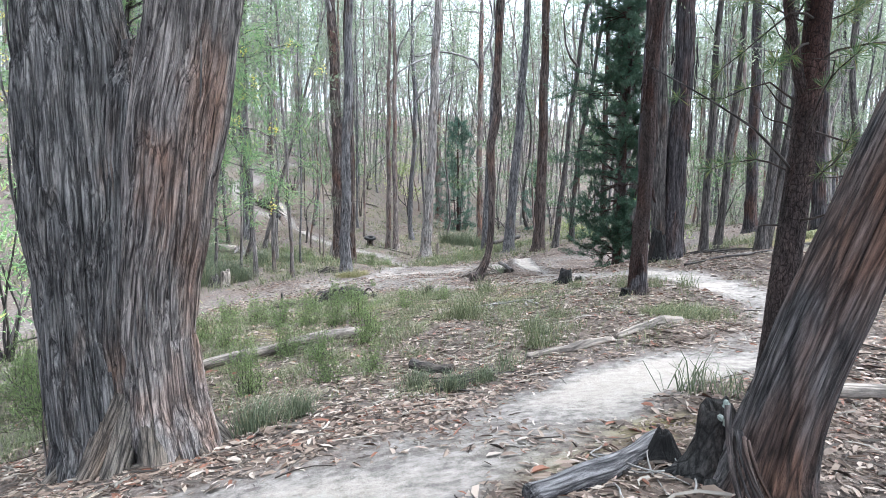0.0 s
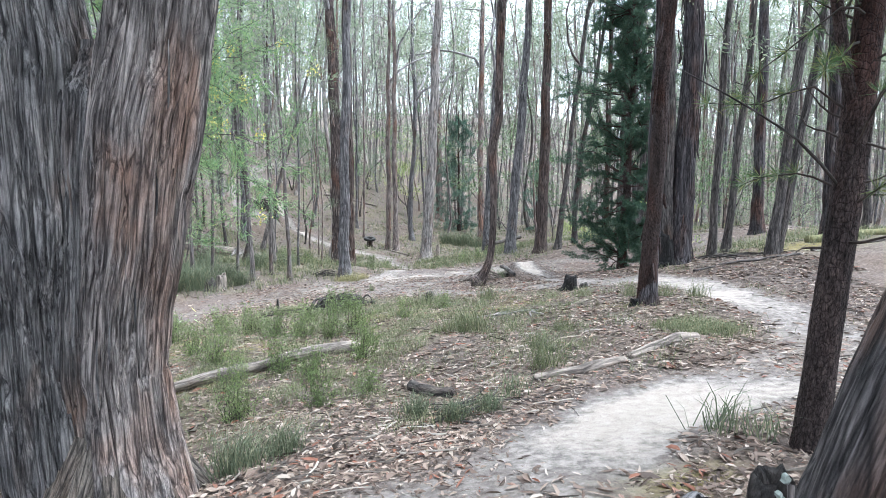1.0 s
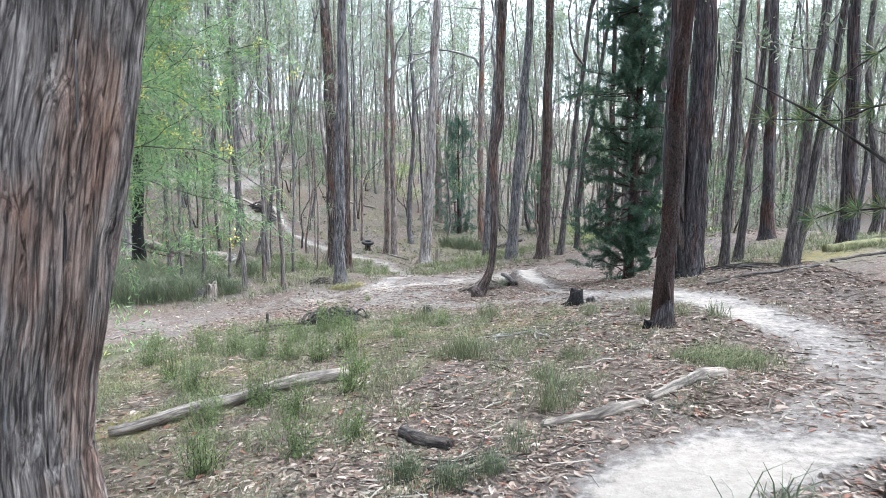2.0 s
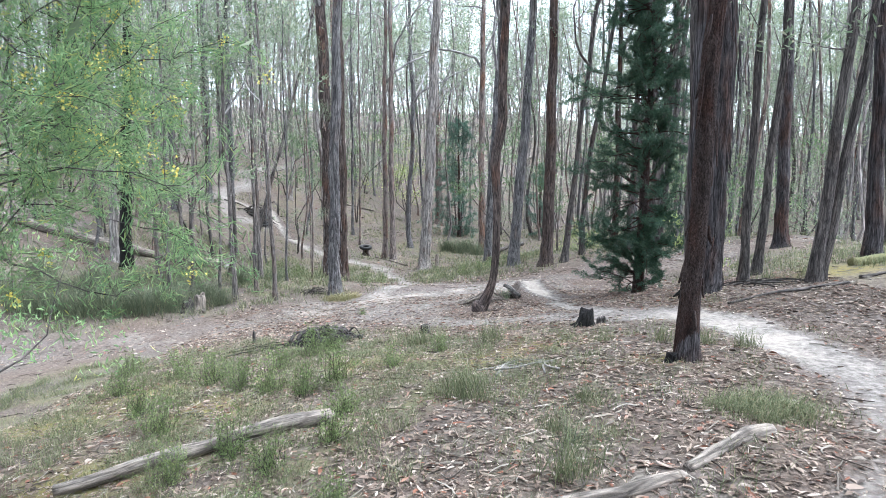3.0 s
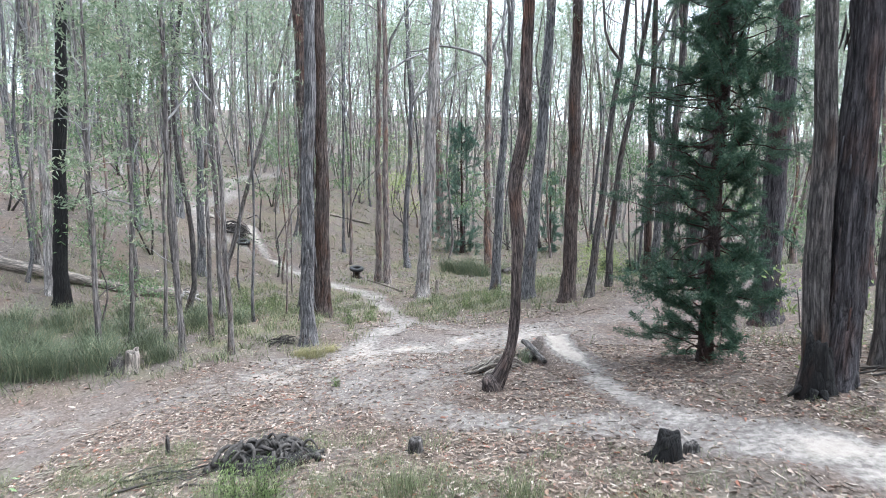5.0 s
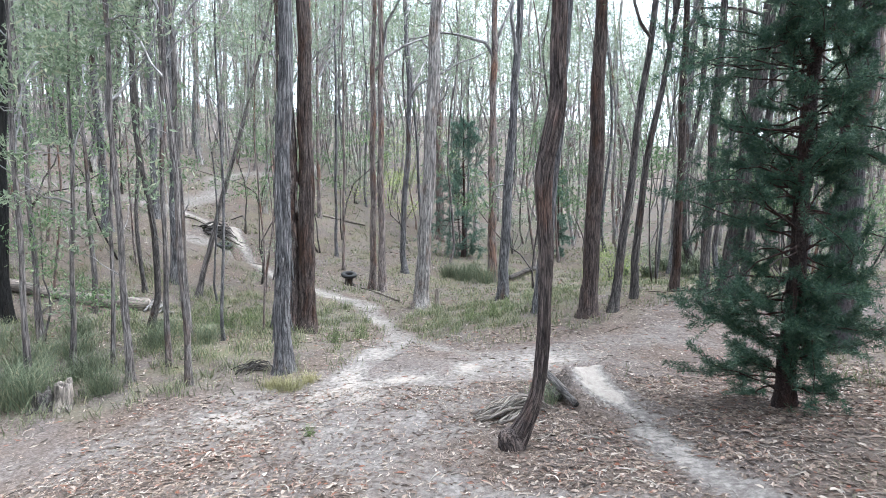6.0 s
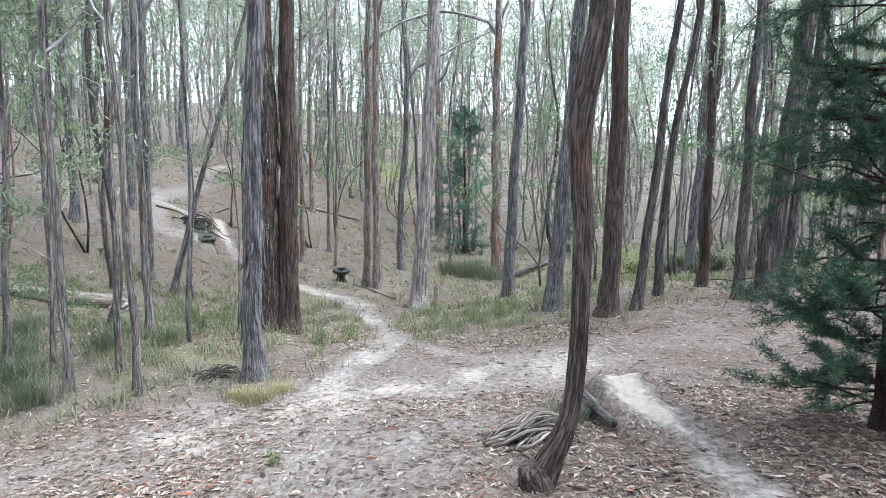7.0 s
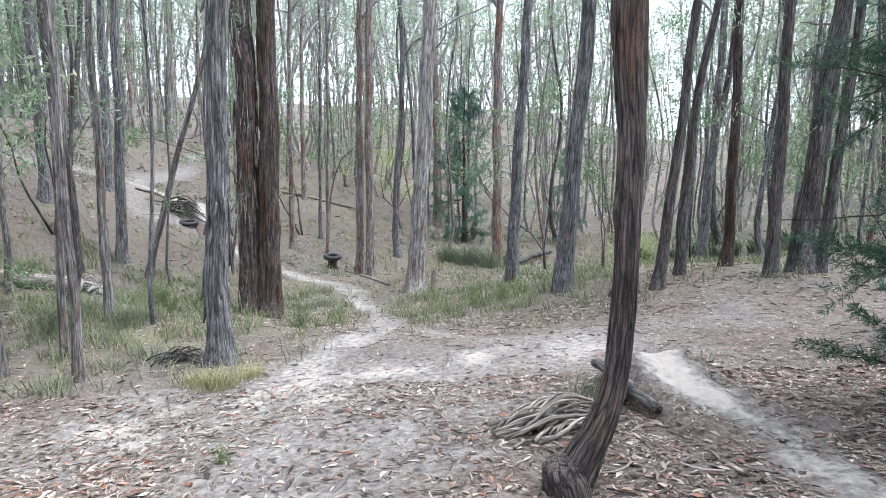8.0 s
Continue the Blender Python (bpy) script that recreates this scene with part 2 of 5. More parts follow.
BARK_PURPLE = bark("stringybark_dark", (0.005832, 0.005265, 0.006021), (0.032, 0.02862, 0.03159), (0.09869, 0.09032, 0.09504), (0.08006, 0.04698, 0.03848), 44, 1.6, 0.57, 0.025)
BARK_SHAG = bark("stringybark_shaggy", (0.007, 0.0055, 0.0052), (0.055, 0.042, 0.039), (0.15, 0.12, 0.11), (0.17, 0.095, 0.07), 46, 1.9, 0.6, 0.04)
BARK_ROSE = bark("stringybark_rose", (0.024, 0.019, 0.018), (0.13, 0.104, 0.096), (0.255, 0.218, 0.202), (0.23, 0.135, 0.098), 34, 1.4, 0.58)
BARK_SLIM = bark("sapling_bark", (0.0182, 0.01586, 0.01534), (0.0936, 0.0819, 0.078), (0.2145, 0.195, 0.1859), (0.13, 0.0858, 0.065), 40, 1.8, 0.64)
BARK_LIMB = bark("smooth_limb_bark", (0.075, 0.07, 0.07), (0.20, 0.19, 0.187), (0.31, 0.30, 0.295), (0.20, 0.14, 0.11), 14, 1.2, 0.66)
BARK_FOOT = bark("stringybark_foot", (0.008, 0.0072, 0.0068), (0.07, 0.061, 0.053), (0.20, 0.176, 0.152), (0.15, 0.105, 0.075), 58, 3.0, 0.58, 0.03)
BARK_GREY = bark("stringybark_grey", (0.0106, 0.01, 0.0112), (0.0723, 0.0688, 0.0723), (0.194, 0.187, 0.189), (0.115, 0.0748, 0.0561), 46, 1.6, 0.66)
BARK_RED = bark("stringybark_red", (0.00816, 0.00612, 0.00612), (0.0433, 0.0316, 0.0281), (0.107, 0.0843, 0.0755), (0.0762, 0.0433, 0.0306), 42, 1.7, 0.56)
BARK_PALE = bark("gum_pale", (0.051, 0.0442, 0.0425), (0.187, 0.168, 0.157), (0.323, 0.302, 0.285), (0.204, 0.123, 0.085), 26, 1.0, 0.60)
BARK_DARK = bark("box_dark", (0.01011, 0.00933, 0.00933), (0.04815, 0.04275, 0.04125), (0.1285, 0.1155, 0.1091), (0.0777, 0.05055, 0.03885), 44, 2.0, 0.62)
BARK_BURNT = bark("charred_bark", (0.0018, 0.0018, 0.0018), (0.0065, 0.0061, 0.0061), (0.018, 0.0165, 0.0158), (0.0216, 0.0108, 0.0079), 34, 2.0, 0.68)
BARK_PINE = bark("pine_bark", (0.00529, 0.00391, 0.00368), (0.0299, 0.02093, 0.01932), (0.0851, 0.0644, 0.0598), (0.0644, 0.02875, 0.02127), 90, 26.0, 0.55)
# far trunks: distance haze is put into the bark colour, so it is paler
BARK_FAR = bark("gum_hazed", (0.0655, 0.0581, 0.0562), (0.234, 0.209, 0.198), (0.374, 0.341, 0.324), (0.187, 0.127, 0.0983), 20, 0.8, 0.64)
DEADWOOD = bark("weathered_wood", (0.04385, 0.0377, 0.03341), (0.1481, 0.1281, 0.1119), (0.2526, 0.2193, 0.1904), (0.12, 0.08815, 0.06496), 30, 2.0, 0.7, 0.008)
LOG_PALE = bark("bleached_log", (0.055, 0.047, 0.041), (0.175, 0.152, 0.133), (0.29, 0.255, 0.223), (0.14, 0.10, 0.076), 30, 2.0, 0.7, 0.008)
DEADWOOD_DARK = bark("damp_wood", (0.0105, 0.00975, 0.009), (0.045, 0.0405, 0.0375), (0.128, 0.116, 0.109), (0.0675, 0.045, 0.0338), 30, 2.5, 0.64, 0.01)


def foliage(name, stops, rough=0.55, through_light=0.35):
    """Leaves of many tints, letting some light through."""
    m, nt, bsdf = material(name, rough)
    geo = nt.nodes.new("ShaderNodeNewGeometry")
    colour = ramp(nt, geo.outputs["Random Per Island"], stops)
    info = nt.nodes.new("ShaderNodeObjectInfo")
    tint = ramp(nt, info.outputs["Random"], [(0.0, (0.78, 0.80, 0.74)), (1.0, (1.15, 1.12, 1.05))])
    colour = mixed(nt, 1.0, colour, tint, "MULTIPLY")
    nt.links.new(colour, bsdf.inputs["Base Color"])
    if through_light:
        tr = nt.nodes.new("ShaderNodeBsdfTranslucent")
        nt.links.new(colour, tr.inputs["Color"])
        mx = add(nt, "ShaderNodeMixShader", Fac=through_light)
        nt.links.new(bsdf.outputs[0], mx.inputs[1])
        nt.links.new(tr.outputs[0], mx.inputs[2])
        nt.links.new(mx.outputs[0], nt.nodes["Material Output"].inputs["Surface"])
    return m


LEAF_GUM = foliage("gum_leaves", [(0.0, (0.12, 0.16, 0.105)), (0.5, (0.205, 0.26, 0.18)), (0.88, (0.31, 0.36, 0.26)), (1.0, (0.40, 0.38, 0.28))], 0.45, 0.5)
# gum leaves lightened and greyed to paint the haze of distance
LEAF_FAR = foliage("hazed_gum_leaves", [(0.0, (0.16, 0.20, 0.155)), (0.5, (0.265, 0.32, 0.25)), (1.0, (0.42, 0.46, 0.38))], 0.5, 0.5)
LEAF_WATTLE = foliage("wattle_leaves", [(0.0, (0.15, 0.26, 0.13)), (0.55, (0.245, 0.375, 0.19)), (0.93, (0.35, 0.48, 0.24)), (1.0, (0.48, 0.50, 0.16))], 0.6, 0.6)
LEAF_PINE = foliage("pine_needles", [(0.0, (0.026, 0.058, 0.042)), (0.6, (0.05, 0.10, 0.07)), (1.0, (0.105, 0.16, 0.095))], 0.5, 0.3)
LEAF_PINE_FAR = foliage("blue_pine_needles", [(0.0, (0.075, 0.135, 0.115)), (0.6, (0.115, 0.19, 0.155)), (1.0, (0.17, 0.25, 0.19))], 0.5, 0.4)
LEAF_PINE_OLD = foliage("pine_needles_yellowing", [(0.0, (0.045, 0.09, 0.0375)), (0.6, (0.09, 0.143, 0.0562)), (1.0, (0.21, 0.203, 0.075))], 0.5, 0.3)
BLADES = foliage("grass_blades", [(0.0, (0.0688, 0.0877, 0.0503)), (0.45, (0.12, 0.144, 0.0805)), (0.8, (0.193, 0.201, 0.12)), (1.0, (0.275, 0.261, 0.175))], 0.7, 0.35)
BLADES_BLUE = foliage("sedge_blades", [(0.0, (0.075, 0.096, 0.064)), (0.6, (0.125, 0.152, 0.1)), (1.0, (0.25, 0.25, 0.17))], 0.6, 0.35)
BLADES_DRY = foliage("dry_grass_blades", [(0.0, (0.21, 0.195, 0.102)), (0.6, (0.315, 0.289, 0.166)), (1.0, (0.223, 0.229, 0.108))], 0.8, 0.3)
HEATH = foliage("heath_leaves", [(0.0, (0.0989, 0.148, 0.0584)), (0.6, (0.169, 0.231, 0.0963)), (1.0, (0.254, 0.304, 0.138))], 0.7, 0.4)
LITTER = foliage("fallen_leaves", [(0.0, (0.0322, 0.023, 0.0193)), (0.22, (0.0874, 0.0607, 0.0497)), (0.5, (0.166, 0.121, 0.101)), (0.74, (0.248, 0.193, 0.164)), (0.9, (0.368, 0.318, 0.29)), (0.95, (0.20, 0.085, 0.055)), (1.0, (0.147, 0.065, 0.045))], 0.6, 0.0)
STICK = foliage("fallen_twigs", [(0.0, (0.0306, 0.0258, 0.0238)), (0.5, (0.116, 0.102, 0.0918)), (1.0, (0.272, 0.255, 0.235))], 0.9, 0.0)


def ground_material():
    m, nt, bsdf = material("forest_floor", 0.97)
    at = nt.nodes.new("ShaderNodeAttribute")
    at.attribute_name = "bare"
    gr = nt.nodes.new("ShaderNodeAttribute")
    gr.attribute_name = "grassy"
    obj = scaled_coords(nt, (1, 1, 1))
    n1, n2, n3 = noise_tex(nt, obj, 1.3, 4, 0.6), noise_tex(nt, obj, 11, 5, 0.7), noise_tex(nt, obj, 60, 4, 0.7)
    flake = add(nt, "ShaderNodeTexVoronoi", Scale=34.0, Randomness=1.0)
    nt.links.new(obj, flake.inputs["Vector"])
    flakes = nt.nodes.new("ShaderNodeSeparateColor")
    nt.links.new(flake.outputs["Color"], flakes.inputs["Color"])
    litter = ramp(nt, flakes.outputs[0], [(0.0, (0.038, 0.030, 0.026)), (0.4, (0.085, 0.068, 0.060)), (0.75, (0.138, 0.114, 0.102)), (1.0, (0.225, 0.194, 0.176))])
    litter = mixed(nt, 0.55, litter, ramp(nt, n2, [(0.3, (0.045, 0.037, 0.032)), (0.7, (0.135, 0.115, 0.104))]))
    litter = mixed(nt, ramp(nt, noise_tex(nt, obj, 0.55, 3, 0.6), [(0.4, (0, 0, 0)), (0.62, (1, 1, 1))]), litter, mixed(nt, 1.0, litter, (1.0, 0.92, 0.84), "MULTIPLY"))
    moss = mixed(nt, ramp(nt, n2, [(0.4, (0, 0, 0)), (0.6, (1, 1, 1))]), (0.15, 0.136, 0.07), (0.085, 0.098, 0.048))
    ms = nt.nodes.new("ShaderNodeAttribute")
    ms.attribute_name = "mossy"
    cover = maths(nt, "MULTIPLY", gr.outputs["Fac"], ramp(nt, n1, [(0.42, (0, 0, 0)), (0.62, (0.72, 0.72, 0.72))]))
    soil = mixed(nt, cover, litter, moss)
    tuft = maths(nt, "MULTIPLY", ms.outputs["Fac"], ramp(nt, n2, [(0.38, (0, 0, 0)), (0.55, (1, 1, 1))]))
    soil = mixed(nt, tuft, soil, mixed(nt, n3, (0.086, 0.0731, 0.0215), (0.258, 0.215, 0.0774)))
    sand = ramp(nt, n2, [(0.25, (0.20, 0.175, 0.149)), (0.5, (0.262, 0.233, 0.203)), (0.75, (0.315, 0.285, 0.252))])
    sand = mixed(nt, ramp(nt, n3, [(0.3, (0.169, 0.164, 0.157)), (0.55, (0, 0, 0))]), sand, (0.13, 0.112, 0.0983))
    worn = maths(nt, "ADD", at.outputs["Fac"], maths(nt, "MULTIPLY", maths(nt, "SUBTRACT", n2, 0.5), 0.6))
    worn = maths(nt, "ADD", worn, maths(nt, "MULTIPLY", maths(nt, "SUBTRACT", n1, 0.5), 0.4))
    packed = ramp(nt, n2, [(0.34, (0.092, 0.081, 0.073)), (0.5, (0.158, 0.143, 0.131)), (0.64, (0.225, 0.206, 0.191))])
    colour = mixed(nt, ramp(nt, worn, [(0.22, (0, 0, 0)), (0.66, (1, 1, 1))]), soil, packed)
    colour = mixed(nt, ramp(nt, worn, [(0.6, (0, 0, 0)), (0.84, (1, 1, 1))]), colour, sand)
    nt.links.new(colour, bsdf.inputs["Base Color"])
    bumped(nt, bsdf, maths(nt, "ADD", n2, maths(nt, "MULTIPLY", n3, 0.4)), 0.7, 0.03)
    return m


def plain(name, a, b, scale, rough=0.8, depth=0.004):
    m, nt, bsdf = material(name, rough)
    n = noise_tex(nt, scaled_coords(nt, (1, 1, 1)), scale, 5, 0.65)
    nt.links.new(ramp(nt, n, [(0.3, a), (0.7, b)]), bsdf.inputs["Base Color"])
    bumped(nt, bsdf, n, 0.8, depth)
    return m


FLOOR = ground_material()
RUBBER = plain("old_rubber", (0.012, 0.012, 0.013), (0.035, 0.034, 0.033), 20, 0.6)
MOSS = plain("moss", (0.0864, 0.0864, 0.0432), (0.18, 0.173, 0.0864), 24, 0.95, 0.015)
STICKWOOD = plain("bleached_sticks", (0.10, 0.094, 0.088), (0.30, 0.285, 0.27), 12, 0.9)
STICKWOOD_DARK = plain("rotten_sticks", (0.012, 0.011, 0.01), (0.085, 0.076, 0.07), 14, 0.95)
CUTWOOD = plain("cut_wood", (0.173, 0.144, 0.122), (0.302, 0.266, 0.23), 16, 0.85)
CHAR_WOOD = bark("charred_wood", (0.00245, 0.00224, 0.00224), (0.0126, 0.0118, 0.0115), (0.049, 0.0469, 0.0448), (0.028, 0.0154, 0.0112), 34, 4.0, 0.66, 0.02)


# ---- mesh helpers ----
def quads(name, verts, faces, mat, smooth=True, floats=None, grain=None):
    """A mesh from vertex and quad arrays."""
    me = bpy.data.meshes.new(name)
    verts, faces = np.asarray(verts, np.float32), np.asarray(faces, np.int32)
    me.vertices.add(len(verts))
    me.vertices.foreach_set("co", verts.ravel())
    me.loops.add(faces.size)
    me.loops.foreach_set("vertex_index", faces.ravel())
    me.polygons.add(len(faces))
    me.polygons.foreach_set("loop_start", np.arange(len(faces), dtype=np.int32) * faces.shape[1])
    me.polygons.foreach_set("use_smooth", np.full(len(faces), smooth))
    for key, values in (floats or {}).items():
        me.attributes.new(key, "FLOAT", "POINT").data.foreach_set("value", np.asarray(values, np.float32))
    if mat.name in BARKS:
        grain = verts if grain is None else np.asarray(grain, np.float32)
        me.attributes.new("grain", "FLOAT_VECTOR", "POINT").data.foreach_set("vector", grain.ravel())
    me.update(calc_edges=True)
    me.validate()
    me.materials.append(mat)
    return me


def together(pieces):
    fs, n = [], 0
    for piece in pieces:
        fs.append(np.asarray(piece[1]) + n)
        n += len(piece[0])
    joined = np.concatenate([p[0] for p in pieces]), np.concatenate(fs)
    return (*joined, np.concatenate([p[2] for p in pieces])) if len(pieces[0]) > 2 else joined


def part(name, geometry, mat, parent, label="", smooth=True, kind="", floats=None):
    ob = new(name, quads(name, *geometry[:2], mat, smooth, floats, geometry[2] if len(geometry) > 2 else None))
    ob.parent = parent
    return tagged(ob, label, kind=kind)


def base(name, x, y, z, label, category, group="", kind=""):
    ob = new(name)
    ob.location = (x, y, z)
    return tagged(ob, label, category, group, kind)


def furrows(u, v, cells, seed):
    """Stringy bark relief, 0 in the cracks to 1 on the plates; u runs round the stem, v up it in metres."""
    drift = (vnoise(u * 6, v * 0.9, seed + 5, 6) - 0.5) * 1.0 / cells + (vnoise(u * 14, v * 2.4, seed + 6, 14) - 0.5) * 0.4 / cells
    w = u + drift
    broad = np.clip(np.abs(2 * vnoise(w * cells, v * 1.15, seed, cells) - 1) / 0.24, 0, 1)
    narrow = np.clip(np.abs(2 * vnoise(w * cells * 2, v * 2.3, seed + 1, cells * 2) - 1) / 0.22, 0, 1)
    strand = vnoise(w * cells * 5, v * 4.5, seed + 3, cells * 5)
    torn = vnoise(w * cells, v * 9, seed + 4, cells)
    return 0.46 * broad + 0.27 * narrow + 0.19 * strand + 0.08 * torn


def tube(path, radii, seg=12, ridge=0.0, cells=14, along=2.0, seed=0, fine=0.0, close=True, deep=0.0):
    """A bark-ridged tube along a path of points."""
    path, radii = np.asarray(path, float), np.asarray(radii, float)
    n = len(path)
    tan = np.gradient(path, axis=0)
    tan /= np.linalg.norm(tan, axis=1)[:, None] + 1e-9
    ref = np.where(np.abs(tan[:, 2:3]) > 0.8, np.array([[0.0, 1.0, 0.0]]), np.array([[0.0, 0.0, 1.0]]))
    if np.abs(tan[:, 2]).mean() > 0.7:
        ref[:] = (0, 1, 0)
    else:
        ref[:] = (0, 0, 1)
        ref[np.abs(tan[:, 2]) > 0.97] = (0.3, 0.3, 0.9)
    a = np.cross(ref, tan)
    a /= np.linalg.norm(a, axis=1)[:, None] + 1e-9
    b = np.cross(tan, a)
    th = np.linspace(0, 2 * np.pi, seg, endpoint=False)
    run = np.concatenate([[0], np.cumsum(np.linalg.norm(np.diff(path, axis=0), axis=1))])
    u, v = np.meshgrid(th / (2 * np.pi), run)
    r = np.repeat(radii[:, None], seg, 1)
    if ridge:
        drift = (vnoise(u * 5, v * 0.7, seed + 5, 5) - 0.5) * 0.25
        k1 = np.abs(2 * vnoise((u + drift * 0.3) * cells, v * along, seed, cells) - 1) ** 0.6
        k2 = np.abs(2 * vnoise((u + drift * 0.3) * cells * 2, v * along * 1.7, seed + 1, cells * 2) - 1) ** 0.6
        lump = vnoise(u * 3, v * 1.1, seed + 2, 3) - 0.5
        r = r * (1 + ridge * (k1 * 1.0 + k2 * 0.55 - 1.0) + ridge * 1.2 * lump)
    if fine:
        k3 = vnoise(u * cells * 5, v * along * 3, seed + 3, cells * 5) - 0.5
        r = r * (1 + fine * k3)
    if deep:
        r = r * (1 + deep * (furrows(u, v, cells, seed + 20) - 0.8) + 0.12 * (vnoise(u * 4, v * 1.3, seed + 2, 4) - 0.5) + 0.14 * (vnoise(u * 7, v * 3.1, seed + 8, 7) - 0.5))
    ring = path[:, None, :] + r[:, :, None] * (np.cos(th)[None, :, None] * a[:, None, :] + np.sin(th)[None, :, None] * b[:, None, :])
    verts = ring.reshape(-1, 3)
    grain = np.stack([np.cos(th) * r, np.sin(th) * r, v], -1).reshape(-1, 3)
    i = np.arange(n - 1)[:, None] * seg
    j = np.arange(seg)[None, :]
    k = (j + 1) % seg
    faces = np.stack([i + j, i + k, i + seg + k, i + seg + j], -1).reshape(-1, 4)
    if close:
        mids = np.stack([path[0], path[-1]])
        m0, m1 = len(verts), len(verts) + 1
        verts = np.concatenate([verts, mids])
        grain = np.concatenate([grain, np.array([[0, 0, 0], [0, 0, run[-1]]])])
        e = np.arange(0, seg, 2)
        cap0 = np.stack([np.full(len(e), m0), (e + 2) % seg, (e + 1) % seg, e], -1)
        top = (n - 1) * seg
        cap1 = np.stack([np.full(len(e), m1), top + e, top + (e + 1) % seg, top + (e + 2) % seg], -1)
        faces = np.concatenate([faces, cap0, cap1])
    return verts, faces, grain


def leaves(centres, along, width, length, random, flat=0.0):
    """Many lens-shaped leaves as one array of single quads. along: direction of each leaf."""
    n = len(centres)
    d = along / (np.linalg.norm(along, axis=1)[:, None] + 1e-9)
    side = np.cross(d, random.normal(size=(n, 3)) * (1 - flat) + np.array([0, 0, 1.0]) * flat)
    side /= np.linalg.norm(side, axis=1)[:, None] + 1e-9
    up = np.cross(side, d)
    L, Wd = np.broadcast_to(length, n)[:, None], np.broadcast_to(width, n)[:, None]
    bend = (random.random((n, 1)) - 0.4) * 0.22 * L
    v = np.stack([centres - d * L / 2, centres + side * Wd / 2 + up * bend, centres + d * L / 2, centres - side * Wd / 2 + up * bend], 1).reshape(-1, 3)
    return v, np.arange(4 * n).reshape(-1, 4)


def fallen(centres, along, width, length, random):
    """Fallen leaves, each folded along its midrib: two quads that meet there."""
    n = len(centres)
    d = along / np.linalg.norm(along, axis=1)[:, None]
    side = np.cross(d, np.array([0, 0, 1.0]) + random.normal(size=(n, 3)) * 0.28)
    side /= np.linalg.norm(side, axis=1)[:, None]
    up = np.cross(side, d)
    L, W = length[:, None], width[:, None]
    fold = W * (0.03 + 0.3 * random.random((n, 1)))
    sweep = side * L * random.normal(0, 0.12, (n, 1))
    rim = [centres + d * L * a + k * side * W * b + up * fold + sweep * (1 - 4 * a * a) for k in (1, -1) for a, b in ((-0.2, 0.46), (0.18, 0.4))]
    tail, tip = centres - d * L / 2, centres + d * L / 2 + up * L * random.normal(0, 0.04, (n, 1))
    v = np.stack([tail, rim[0], rim[1], tip, rim[3], rim[2]], 1).reshape(-1, 3)
    k = np.arange(n)[:, None] * 6
    return v, np.concatenate([k + np.array([[0, 1, 2, 3]]), k + np.array([[0, 3, 4, 5]])])


def blades(roots, height, width, lean, random, curl=0.5):
    """Many grass blades of two quads each."""
    n = len(roots)
    ang = random.random(n) * 2 * np.pi
    out = np.stack([np.cos(ang), np.sin(ang), np.zeros(n)], 1)
    side = np.stack([-np.sin(ang + 0.6), np.cos(ang + 0.6), np.zeros(n)], 1)
    H, Wd, Ln = (np.broadcast_to(q, n)[:, None] for q in (height, width, lean))
    up = np.array([[0, 0, 1.0]])
    mid = roots + up * H * 0.6 + out * H * Ln * 0.35
    tip = roots + up * H * (1 - curl * 0.5 * Ln) + out * H * Ln
    v = np.stack([roots - side * Wd / 2, roots + side * Wd / 2, mid + side * Wd * 0.4, mid - side * Wd * 0.4, tip + side * Wd * 0.06, tip - side * Wd * 0.06], 1).reshape(-1, 3)
    k = np.arange(n)[:, None] * 6
    f = np.concatenate([k + np.array([[0, 1, 2, 3]]), k + np.array([[3, 2, 4, 5]])])
    return v, f


# ---- ground: one sheet to the horizon ----
def spread(fine_from, fine_to, step, far):
    mid = np.arange(fine_from, fine_to + step / 2, step)
    out = [step]
    while sum(out) < far:
        out.append(out[-1] * 1.22)
    tail = np.cumsum(out)
    return np.concatenate([fine_from - tail[::-1], mid, fine_to + tail])


def build_ground():
    xs, ys = spread(-11, 10, 0.105, 420), spread(0.5, 31, 0.105, 420)
    X, Y = np.meshgrid(xs, ys)
    Z = ground_z(X, Y)
    nx, ny = len(xs), len(ys)
    i = np.arange(ny - 1)[:, None] * nx + np.arange(nx - 1)[None, :]
    faces = np.stack([i, i + 1, i + nx + 1, i + nx], -1).reshape(-1, 4)
    floats = {"bare": trodden(X, Y).ravel(), "grassy": grassiness(X, Y).ravel(), "mossy": mossiness(X, Y).ravel()}
    me = quads("ground", np.stack([X, Y, Z], -1).reshape(-1, 3), faces, FLOOR, True, floats)
    return tagged(new("ground", me), "undulating forest floor of leaf litter, thin grass and pale sandy tracks", "ground", kind="structure")


build_ground()


# ---- trees ----
def bough(start, azimuth, rise, length, r0, r1, random, n=8, droop=0.0):
    """A crooked limb: its points and radii."""
    s = np.linspace(0, 1, n)
    az = azimuth + np.cumsum(random.normal(0, 0.36, n))
    el = rise + np.cumsum(random.normal(0, 0.29, n)) - droop * s
    step = length / (n - 1)
    d = np.stack([np.cos(az) * np.cos(el), np.sin(az) * np.cos(el), np.sin(el)], 1) * step
    d[0] = 0
    return np.asarray(start) + np.cumsum(d, axis=0), r0 + (r1 - r0) * s ** 0.8


